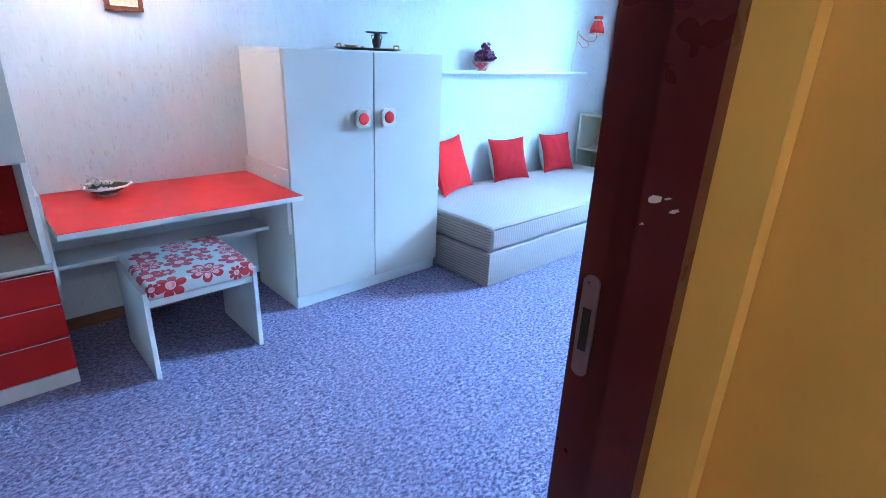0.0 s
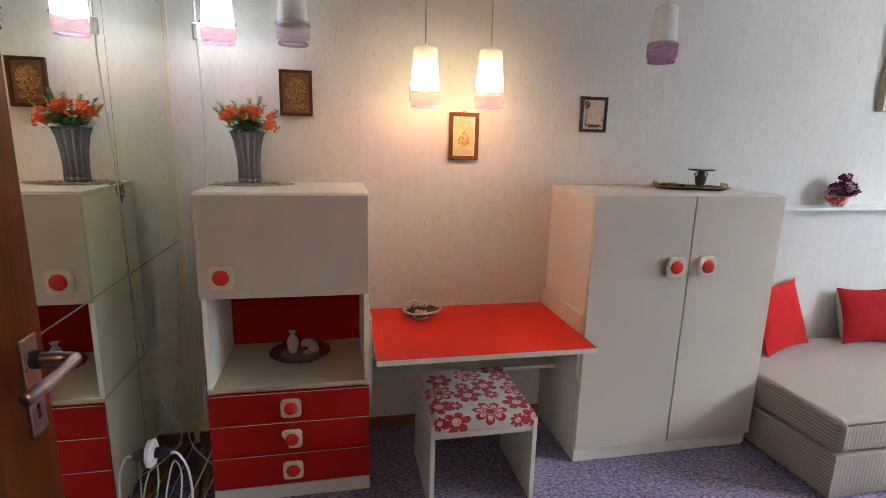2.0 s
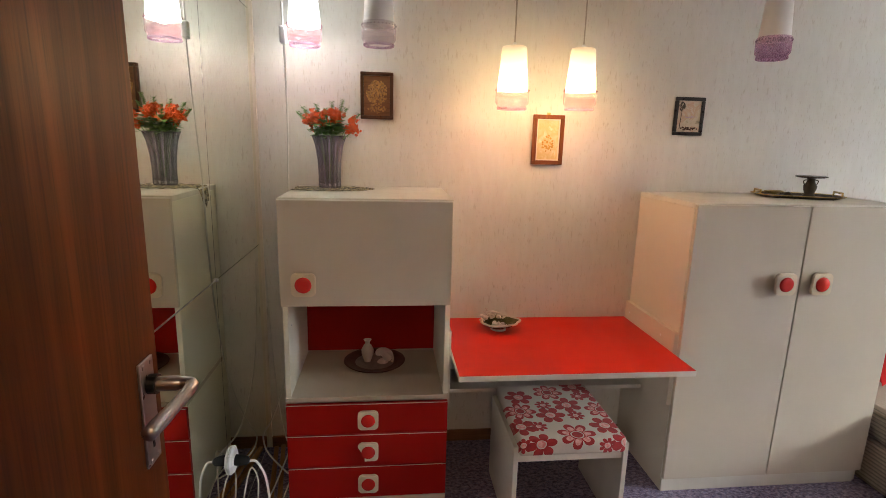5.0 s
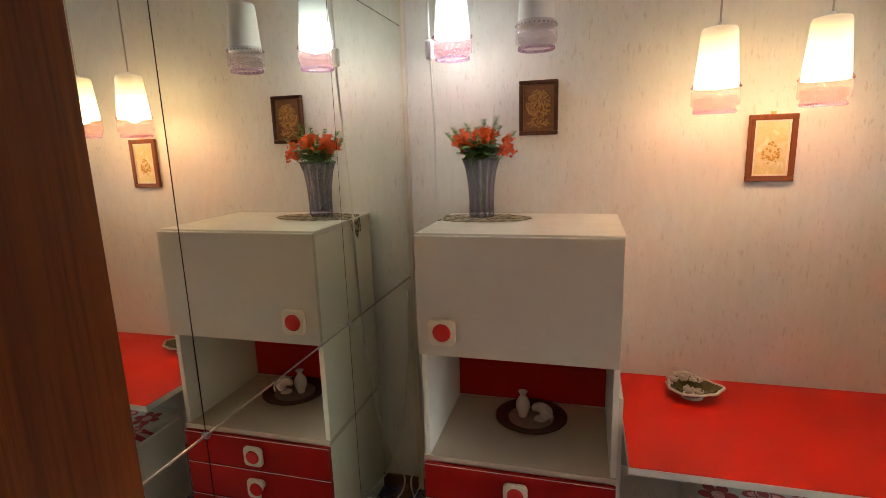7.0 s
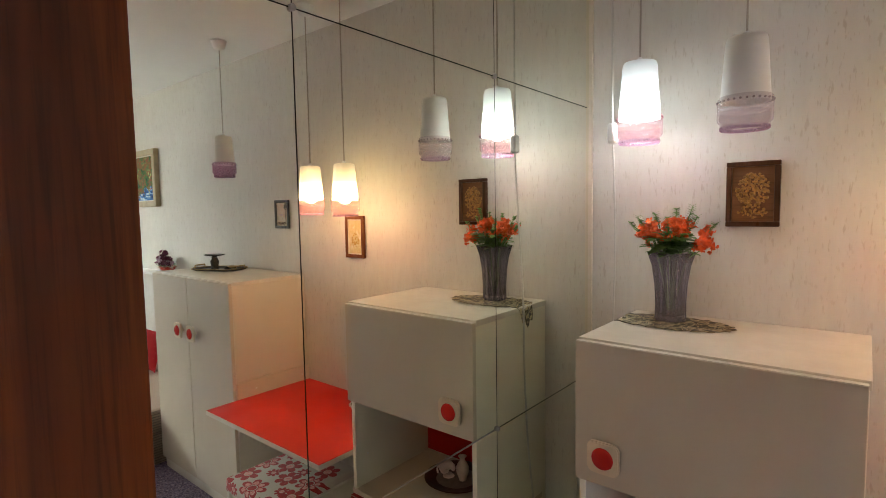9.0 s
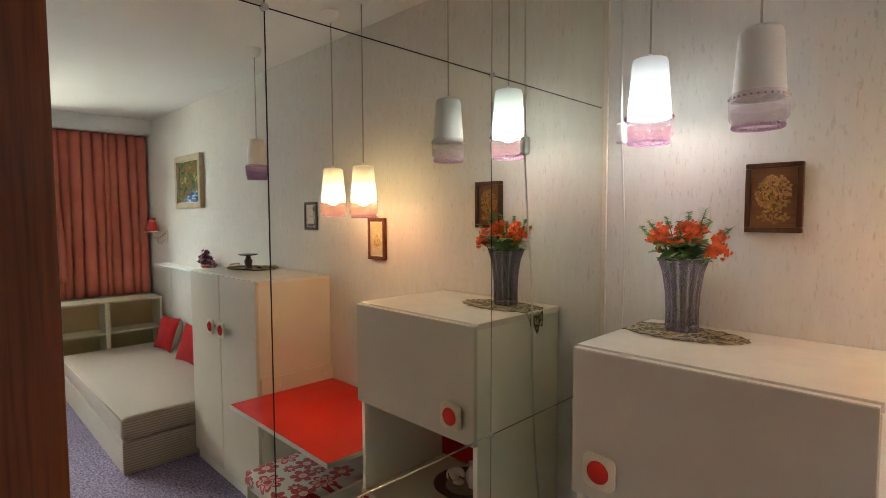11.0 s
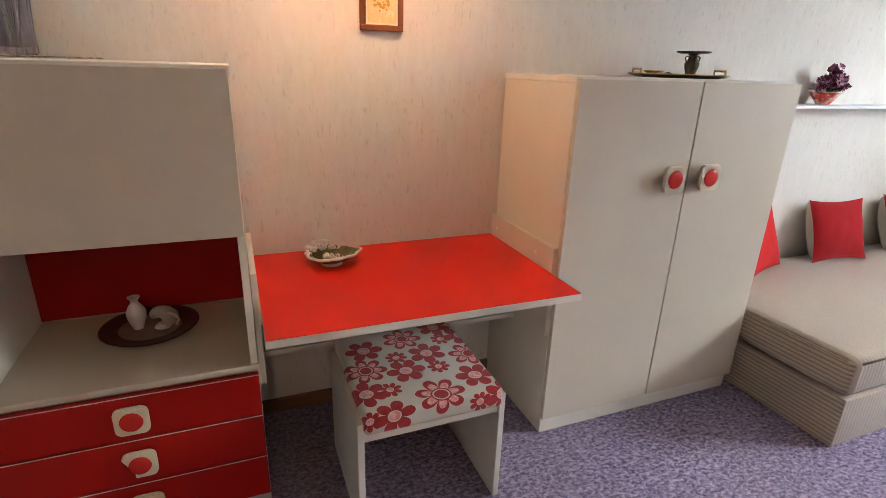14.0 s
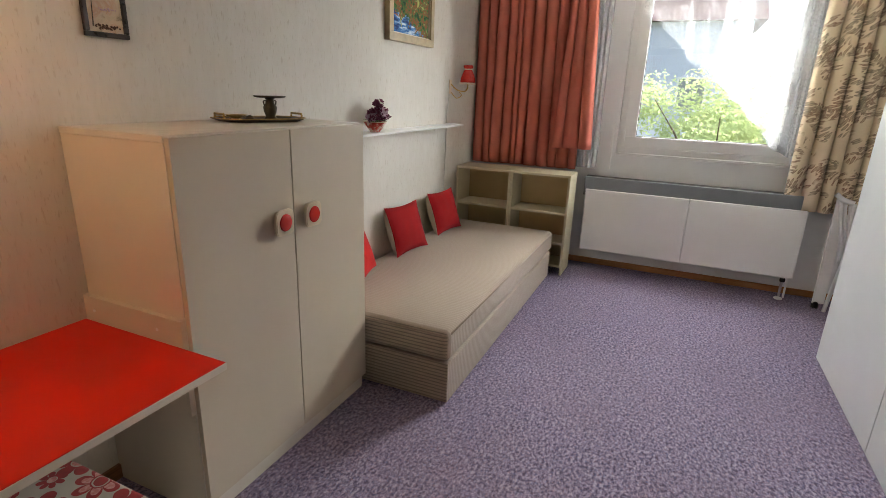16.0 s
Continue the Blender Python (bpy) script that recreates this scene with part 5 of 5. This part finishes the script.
def niche_things():
    x, y, z = 0.487, -0.155, 0.4805
    t = thing("plate", (x, y, z), "dark copper-coloured round plate with a pale centre", "plate")
    part("rim", lathe([(0.080, z + 0.004), (0.115, z + 0.008), (0.128, z + 0.013), (0.130, z + 0.012), (0.118, z + 0.004), (0.075, z)], x, y, 64), COPPER, t, smooth=True)
    part("centre", lathe([(0.001, z + 0.0045), (0.082, z + 0.0045), (0.082, z + 0.001)], x, y, 64), PEWTER, t, "pale plate centre")
    z += 0.005
    t = thing("small_vase", (x - 0.03, y, z), "small unglazed porcelain vase on the plate", "vase")
    part("body", lathe([(0.001, z), (0.013, z), (0.015, z + 0.006), (0.025, z + 0.035), (0.026, z + 0.052), (0.018, z + 0.070), (0.010, z + 0.080), (0.010, z + 0.088), (0.017, z + 0.098), (0.015, z + 0.098), (0.008, z + 0.086)], x - 0.03, y, 40), CERAMIC, t, smooth=True)
    t = thing("shell_ornament", (x + 0.035, y - 0.005, z), "small pale porcelain shell ornament on the plate", "ornament")

    bm = bmesh.new()
    for k in range(22):
        a = 0.42 * k
        q = 0.88 ** k
        own = bmesh.new()
        bmesh.ops.create_icosphere(own, subdivisions=2, radius=0.024 * q)
        bmesh.ops.scale(own, verts=own.verts, vec=(1, 0.8, 1.15))
        bmesh.ops.translate(own, verts=own.verts, vec=(x + 0.037 + 0.030 * q * math.cos(a) - 0.012, y - 0.012 + 0.012 * (1 - q), z + 0.030 + 0.020 * q * math.sin(a) + 0.010 * (1 - q)))
        join(bm, own)
    part("shell", bm, CERAMIC, t, smooth=True)
    part("lip", tube(curve([(x + 0.072, y - 0.03, z + 0.008), (x + 0.078, y - 0.028, z + 0.026), (x + 0.066, y - 0.026, z + 0.044), (x + 0.050, y - 0.022, z + 0.050)], 4), [0.004] * 6 + [0.006] * 5 + [0.004] * 2, 8), CERAMIC, t, "flared shell lip", smooth=True)
    part("foot", lathe([(0.001, z + 0.012), (0.014, z + 0.010), (0.024, z)], x + 0.035, y - 0.008, 20), CERAMIC, t)


def shell_dish():
    x, y, z = 1.02, -0.15, 0.6207
    t = thing("shell_dish", (x, y, z), "olive-glazed porcelain shell dish with a cream figure on the desk", "dish")

    def outline(a):
        return 1 + 0.07 * math.cos(3 * a + 0.6) + 0.03 * math.cos(9 * a) + 0.16 * math.exp(-((a - 0.1) ** 2) / 0.08) + 0.16 * math.exp(-((a - 6.38) ** 2) / 0.08)

    def bowl(u, v, lift=0.0):
        a = 2 * math.pi * u
        r = v * outline(a)
        return (x + 0.078 * r * math.cos(a), y + 0.074 * r * math.sin(a), z + 0.004 + 0.034 * v**2.2 + lift)
    part("bowl", sheet(bowl, 64, 10, 0.0035), SHELLGREEN, t, "olive brown glazed bowl", smooth=True)
    rim = [Vector(bowl(k / 64, 1.0)) for k in range(65)]
    part("rim", tube(rim, 0.0048, 6), CERAMIC, t, "cream rim", smooth=True)
    fig = bmesh.new()
    rng = random.Random(21)
    for px, py, pz, r, n in ((-0.052, 0.036, 0.040, 0.013, 22), (-0.048, 0.040, 0.060, 0.009, 10), (-0.047, 0.040, 0.076, 0.0055, 5), (-0.020, 0.048, 0.044, 0.013, 18), (0.010, 0.050, 0.040, 0.011, 14),
                             (0.034, 0.042, 0.040, 0.009, 8), (-0.068, 0.012, 0.032, 0.010, 12), (-0.010, 0.010, 0.018, 0.014, 14), (0.020, 0.012, 0.016, 0.010, 8)):
        for _ in range(n):
            own = bmesh.new()
            bmesh.ops.create_icosphere(own, subdivisions=1, radius=rng.uniform(0.35, 0.62) * r)
            bmesh.ops.scale(own, verts=own.verts, vec=(rng.uniform(0.7, 1.5), rng.uniform(0.7, 1.3), rng.uniform(0.7, 1.3)))
            bmesh.ops.translate(own, verts=own.verts, vec=(x + px + rng.gauss(0, 0.5) * r, y + py + rng.gauss(0, 0.4) * r, z + pz + rng.gauss(0, 0.35) * r))
            join(fig, own)
    tube(curve([(x - 0.055, y + 0.035, z + 0.055), (x - 0.030, y + 0.040, z + 0.066), (x - 0.005, y + 0.050, z + 0.058), (x + 0.020, y + 0.052, z + 0.052)], 4), [0.004] * 5 + [0.0055] * 5 + [0.003] * 3, 7, fig)
    part("figure", fig, CERAMIC, t, "cream porcelain figure group", smooth=True)
    for px, py in ((-0.012, -0.008), (0.022, 0.014)):
        ringp = [(x + px + 0.016 * math.cos(2 * math.pi * k / 20), y + py + 0.013 * math.sin(2 * math.pi * k / 20), z + 0.014) for k in range(21)]
        part("ring_relief", tube(ringp, 0.003, 6), CERAMIC, t, smooth=True)
    part("foot_ring", lathe([(0.028, z + 0.006), (0.034, z)], x, y, 24), CERAMIC, t)


def tray_things():
    z = 1.2135
    cx, cy = 2.31, -0.165
    t = thing("tray", (cx, cy, z), "dark metal tray with brass handles on the wardrobe", "tray")
    out = [(-0.165, 0.045), (-0.125, 0.095), (0.125, 0.095), (0.165, 0.045), (0.165, -0.045), (0.125, -0.095), (-0.125, -0.095), (-0.165, -0.045)]
    rot = radians(-20)

    def sp(px, py, pz):
        return (cx + px * math.cos(rot) - py * math.sin(rot), cy + px * math.sin(rot) + py * math.cos(rot), z + pz)
    bm = bmesh.new()
    loops = [[bm.verts.new(sp(px * k, py * k, h)) for px, py in out] for k, h in ((0.86, 0.0005), (1.0, 0.012), (1.03, 0.011), (0.88, -0.0)) ]
    loops[3] = [bm.verts.new(sp(px * 0.86, py * 0.84, 0.003)) for px, py in out]
    n = len(out)
    bm.faces.new(loops[0][::-1])
    bm.faces.new(loops[3])
    for a, b in ((loops[0], loops[2]), (loops[2], loops[1]), (loops[1], loops[3])):
        for i in range(n):
            bm.faces.new((a[i], a[(i + 1) % n], b[(i + 1) % n], b[i]))
    part("tray_body", bm, BRONZE, t, "dark patinated tray body")
    part("rim_wire", tube([sp(px * 1.02, py * 1.02, 0.0125) for px, py in out + out[:1]], 0.0022, 6), BRASS, t, "brass rim")
    for s in (-1, 1):
        pts = [sp(s * 0.155, -0.04, 0.012), sp(s * 0.155, -0.038, 0.028), sp(s * 0.155, 0.038, 0.028), sp(s * 0.155, 0.04, 0.012)]
        part("handle", tube(pts, 0.004, 8), BRASS, t, "polished brass handle")
    x, y = 2.362, -0.17
    z2 = z + 0.0035
    t = thing("candlestick", (x, y, z2), "dark bronze candlestick with a wide round drip plate", "candlestick")
    part("stem", lathe([(0.001, z2), (0.027, z2), (0.024, z2 + 0.006), (0.018, z2 + 0.014), (0.024, z2 + 0.032), (0.026, z2 + 0.048), (0.017, z2 + 0.062), (0.014, z2 + 0.076), (0.020, z2 + 0.0815)], x, y, 32), BRONZE, t, smooth=True)
    part("drip_plate", lathe([(0.001, z2 + 0.0820), (0.046, z2 + 0.0820), (0.059, z2 + 0.086), (0.060, z2 + 0.090), (0.050, z2 + 0.0885), (0.001, z2 + 0.088)], x, y, 40, 12, 0.02), BRONZE, t, smooth=True)
    for s in (-1, 1):
        part("handle", tube(curve([(x + s * 0.014, y, z2 + 0.074), (x + s * 0.034, y, z2 + 0.070), (x + s * 0.030, y, z2 + 0.055), (x + s * 0.024, y, z2 + 0.048)], 4), 0.0025, 6), BRONZE, t, smooth=True)
    x, y = 2.235, -0.12
    t = thing("brass_shell", (x, y, z2), "small polished brass shell dish lying on the tray", "ornament")

    def sh(u, v):
        a = 2 * math.pi * u
        return (x + 0.042 * v * math.cos(a), y + 0.03 * v * math.sin(a) * (1 + 0.08 * math.cos(8 * a)), z2 + 0.0035 + 0.016 * v * v)
    part("dish", sheet(sh, 40, 6, 0.002), BRASS, t, smooth=True)
    t = thing("brass_shell", (x + 0.07, y + 0.0, z2), "small tarnished shell lying on the tray", "ornament")
    part("dish", lathe([(0.001, z2 + 0.017), (0.012, z2 + 0.013), (0.020, z2)], x + 0.07, y, 20, 7, 0.06), BRONZE, t, smooth=True)


def plant():
    x, y, z = 3.297, -0.068, 1.1145
    t = thing("flower_bowl", (x, y, z), "red china bowl of plum and pink flowers on the shelf", "flower bowl")
    bowlmat = picture("red_white_china", (0.50, 0.04, 0.03), (0.60, 0.06, 0.04), (0.75, 0.66, 0.6), (0.55, 0.05, 0.04), scale=22)
    part("bowl", lathe([(0.001, z), (0.026, z), (0.028, z + 0.006), (0.044, z + 0.026), (0.064, z + 0.056), (0.060, z + 0.056), (0.038, z + 0.026), (0.001, z + 0.012)], x, y, 60, 10, 0.05), bowlmat, t, smooth=True)
    part("rim", lathe([(0.065, z + 0.0545), (0.0665, z + 0.058), (0.062, z + 0.0585), (0.062, z + 0.055)], x, y, 60, 10, 0.05), KNOBWHITE, t, "pale rim", smooth=True)
    rng = random.Random(8)
    plum, pale, green = bmesh.new(), bmesh.new(), bmesh.new()
    for hx, hz, pal in ((-0.060, 0.075, 1), (-0.045, 0.095, 0), (-0.02, 0.088, 0), (0.005, 0.148, 0), (0.028, 0.090, 1), (0.062, 0.090, 0), (-0.030, 0.112, 0), (0.012, 0.115, 1), (0.045, 0.108, 0), (0.0, 0.078, 0)):
        for _ in range(24):
            p = (x + hx + rng.gauss(0, 0.011), y - 0.015 + rng.gauss(0, 0.014), z + hz + rng.gauss(0, 0.009))
            blossom(pale if pal and rng.random() < 0.7 else plum, p, rng.uniform(0.013, 0.021), rng)
    for k in range(26):
        a = rng.uniform(0, 6.28)
        leaf_blade(green, (x + 0.02 * math.cos(a), y + 0.02 * math.sin(a), z + 0.055), (math.cos(a), math.sin(a), 0.6), (0, 0, 1), 0.05, 0.018, 0.3)
    part("plum_blossoms", plum, PLUM, t, "dark plum blossoms", kind="stuff")
    part("pale_blossoms", pale, PINKP, t, "pale pink blossoms", kind="stuff")
    part("leaves", green, LEAVES, t, "dark green leaves", kind="stuff")


def sconce():
    x, y, z = 4.585, -0.10, 1.405
    t = thing("wall_lamp", (4.47, 0, 1.4), "small wall lamp with a red cloth shade and gilt arm", "wall lamp")
    part("backplate", boxes((4.455, 4.485, -0.012, -0.001, 1.33, 1.43), bevel=0.004), KNOBWHITE, t)
    part("arm", tube(curve([(4.47, -0.012, 1.40), (4.50, -0.05, 1.36), (4.55, -0.09, 1.35), (4.585, -0.10, 1.375), (4.585, -0.10, 1.41)], 5), 0.005, 8), BRASS, t, "gilt scroll arm", smooth=True)
    part("scroll", tube(curve([(4.47, -0.012, 1.345), (4.50, -0.045, 1.30), (4.54, -0.07, 1.32), (4.52, -0.06, 1.345)], 5), 0.0035, 8), BRASS, t, smooth=True)
    part("shade", lathe([(0.030, z + 0.135), (0.036, z + 0.125), (0.026, z + 0.105), (0.036, z + 0.085), (0.052, z + 0.04), (0.057, z + 0.008), (0.055, z + 0.008), (0.050, z + 0.04), (0.034, z + 0.083)], x, y, 60, 15, 0.04), KNOBRED, t, "pleated red cloth shade", smooth=True)
    part("fringe", lathe([(0.057, z + 0.010), (0.060, z + 0.004), (0.058, z - 0.004), (0.056, z + 0.006)], x, y, 60, 15, 0.05), KNOBWHITE, t, "pale scalloped edge", smooth=True)
    part("collar", lathe([(0.027, z + 0.112), (0.029, z + 0.106), (0.027, z + 0.100)], x, y, 40), KNOBWHITE, t, smooth=True)
    part("candle_tube", tube([(x, y, 1.41), (x, y, 1.46)], 0.009, 12), KNOBWHITE, t)
    t = thing("wall_cable", (4.43, -0.003, 1.1), "thin white cable hanging down the wall from the lamp", "cable")
    part("cable", tube(curve([(4.465, -0.006, 1.335), (4.44, -0.005, 1.25), (4.43, -0.004, 1.12), (4.425, -0.0045, 0.9), (4.41, -0.0045, 0.6)], 6), 0.0022, 6), CORDM, t, smooth=True)


def cables():
    t = thing("lamp_switch_cord", (0.166, -0.223, 1.77), "white cord with a small rocker switch", "cable")
    part("cord", tube(curve([(0.166, -0.228, 2.47), (0.165, -0.227, 2.1), (0.165, -0.225, 1.86), (0.166, -0.223, 1.80), (0.167, -0.222, 1.74), (0.168, -0.215, 1.66), (0.166, -0.195, 1.45),
                                (0.158, -0.185, 1.215), (0.155, -0.185, 1.0), (0.146, -0.18, 0.75), (0.125, -0.17, 0.50), (0.09, -0.17, 0.34), (0.045, -0.17, 0.22), (0.014, -0.17, 0.165), (0.03, -0.19, 0.10), (0.10, -0.24, 0.05), (0.15, -0.28, 0.035)], 6), 0.0034, 8), CORDM, t, smooth=True)
    part("switch", box(0.154, 0.178, -0.237, -0.209, 1.743, 1.803, 0.007), WHITE, t, "white rocker switch")
    t = thing("socket", (0, -0.56, 0.308), "white wall socket on the mirror with a black plug", "socket")
    bm = tube([(0.0005, -0.56, 0.308), (0.006, -0.56, 0.308), (0.013, -0.56, 0.308)], [0.050, 0.050, 0.040], 8)
    part("plate", bm, WHITE, t)
    part("plug", tube([(0.013, -0.56, 0.308), (0.030, -0.56, 0.306), (0.055, -0.56, 0.303), (0.062, -0.56, 0.302)], [0.019, 0.019, 0.014, 0.007], 14), BLACK, t, "black round plug", smooth=True)
    runs = (
        [(0.060, -0.56, 0.302), (0.085, -0.555, 0.292), (0.112, -0.55, 0.22), (0.118, -0.55, 0.10), (0.095, -0.56, 0.02), (0.05, -0.62, 0.006), (0.02, -0.70, 0.006)],
        [(0.02, -0.66, 0.006), (0.09, -0.45, 0.06), (0.13, -0.33, 0.13), (0.145, -0.28, 0.16), (0.15, -0.2, 0.10), (0.145, -0.12, 0.01)],
        [(0.13, -0.1, 0.01), (0.15, -0.30, 0.05), (0.13, -0.48, 0.03), (0.10, -0.60, 0.006), (0.14, -0.66, 0.006), (0.155, -0.5, 0.02)],
        [(0.03, -0.62, 0.006), (0.015, -0.50, 0.10), (0.03, -0.44, 0.19), (0.06, -0.46, 0.14), (0.06, -0.55, 0.03), (0.02, -0.60, 0.006)],
        [(0.02, -0.02, 0.9), (0.03, -0.03, 0.6), (0.05, -0.06, 0.36), (0.09, -0.14, 0.18), (0.15, -0.25, 0.12)],
    )
    for n, r in enumerate(runs):
        t = thing("loose_cable", r[0], "white extension cable looped on the carpet beside the cabinet", "cable", "loose cables")
        part("cable", tube(curve(r, 8), 0.0042 if n == 0 else 0.003, 8), WHITE if n == 0 else CORDM, t, smooth=True)
    for k, (a, b) in enumerate((((0.035, -0.03), (0.118, -0.62)), ((0.065, -0.03), (0.150, -0.60)))):
        t = thing("wooden_strip", (a[0], a[1], 0), "narrow brown wooden strip lying on the carpet beside the cabinet", "wooden strip", "wooden strips")
        bm = box(-0.009, 0.009, -0.30, 0.30, 0.0, 0.018, 0.002)
        bm.transform(pose((a[0] + b[0]) / 2, (a[1] + b[1]) / 2, 0.001, 0, 0, math.degrees(math.atan2(b[0] - a[0], -(b[1] - a[1])))))
        part("strip", bm, PINE, t)


vase()
niche_things()
shell_dish()
tray_things()
plant()
sconce()
cables()

# ---- outdoors ----
GRASS = paint("garden_grass", (0.07, 0.12, 0.03), 0.9, 0.4, 0.4, 8, 0.3)
RENDERW = paint("pale_house_render", (0.62, 0.66, 0.79), 0.9, 0.12, 0.6, 20, 0.2)
ROOF = paint("dark_roof_tiles", (0.12, 0.08, 0.075), 0.8, 0.3, 2, 20, 0.3)
BARK = paint("tree_bark", (0.10, 0.075, 0.05), 0.9, 0.3, 6, 30, 0.5)
CROWN = cloth_mat("sunlit_leaves", (0.46, 0.53, 0.30), (0.34, 0.43, 0.20), 0.5)
structure("ground", box(5.4, 900, -700, 700, -3.1, -3.0), GRASS, "mown garden grass", "ground")


def tree(x, y, top, r, seed, n=5200):
    rng = random.Random(seed)
    t = thing("tree", (x, y, -3.0), "garden tree with a light green sunlit crown", "tree", "garden trees")
    limbs = tube(curve([(x, y, -3.02), (x + 0.05, y, -1.6), (x - 0.05, y + 0.1, top - r)], 5), [0.12 - 0.008 * k for k in range(11)], 10)
    ends = []
    for k in range(9):
        a = 2 * math.pi * k / 9 + rng.random()
        e = (x + r * 0.75 * math.cos(a), y + r * 0.75 * math.sin(a), top - r * rng.uniform(0.3, 1.1))
        ends.append(e)
        tube(curve([(x, y, top - 1.7 * r), ((x + e[0]) / 2, (y + e[1]) / 2, (top - 1.5 * r + e[2]) / 2 + 0.1), e], 3), [0.04, 0.034, 0.03, 0.025, 0.018, 0.012, 0.008], 6, limbs)
    part("trunk", limbs, BARK, t, smooth=True)
    clumps = [(x + r * rng.uniform(-0.8, 0.8), y + r * rng.uniform(-0.85, 0.85), top - r + r * rng.uniform(-0.75, 0.8), r * rng.uniform(0.2, 0.38)) for _ in range(34)]
    clumps = [c for c in clumps if ((c[0] - x) / r) ** 2 + ((c[1] - y) / r) ** 2 + ((c[2] - top + r) / r) ** 2 < 1.0]
    verts, faces = [], []
    for _ in range(n):
        cx, cy, cz, cr = rng.choice(clumps)
        d = Vector((rng.gauss(0, 1), rng.gauss(0, 1), rng.gauss(0, 1))).normalized() * cr * rng.uniform(0.5, 1.1)
        p = Vector((cx, cy, cz)) + d
        a = Vector((rng.gauss(0, 1), rng.gauss(0, 1), rng.gauss(0, 0.6))).normalized() * rng.uniform(0.03, 0.058)
        b = a.orthogonal().normalized() * a.length * 0.5
        i = len(verts)
        base = Vector((x, y, -3.0))
        verts += [p - a - base, p + b - base, p + a - base, p - b - base]
        faces.append((i, i + 1, i + 2, i + 3))
    mesh = bpy.data.meshes.new("crown")
    mesh.from_pydata([tuple(v) for v in verts], [], faces)
    mesh.materials.append(CROWN)
    ob = new("crown", mesh)
    ob.parent = t
    tagged(ob, "light green leaves in uneven clumps", kind="stuff")


tree(11.8, -2.3, 1.95, 1.75, 3, 19000)
tree(17.0, 3.2, 3.4, 2.2, 5, 3500)


def house(x, y0, y1, eaves, ridge, label):
    t = thing("house", (x, (y0 + y1) / 2, -3), label, "house", "houses beyond the garden")
    part("wall", box(x, x + 9, y0, y1, -3, eaves), RENDERW, t, "pale rendered wall")
    bm = bmesh.new()
    v = [bm.verts.new(p) for p in ((x - 0.4, y0 - 0.4, eaves), (x - 0.4, y1 + 0.4, eaves), (x + 9.4, y1 + 0.4, eaves), (x + 9.4, y0 - 0.4, eaves), (x + 4.5, y0 - 0.4, ridge), (x + 4.5, y1 + 0.4, ridge))]
    for f in ((0, 1, 5, 4), (2, 3, 4, 5), (0, 4, 3), (1, 2, 5), (3, 2, 1, 0)):
        bm.faces.new([v[i] for i in f])
    part("roof", bm, ROOF, t, "dark tiled roof")
    k = y0 + 1.2
    while k < y1 - 1:
        for z in (-2.0, 0.9):
            if z + 1.3 < eaves:
                w = part("window", box(x - 0.03, x - 0.002, k, k + 1.1, z, z + 1.3), WHITE, t, "white-framed house window")
                part("pane", box(x - 0.036, x - 0.031, k + 0.08, k + 1.02, z + 0.08, z + 1.22), GREYPAINT, w)
        k += 2.6


house(24, -3.5, 9.0, 4.2, 7.0, "pale rendered house with a dark tiled roof")
house(40, -22.0, -7.0, 0.5, 3.5, "low pale rendered house far across the gardens")
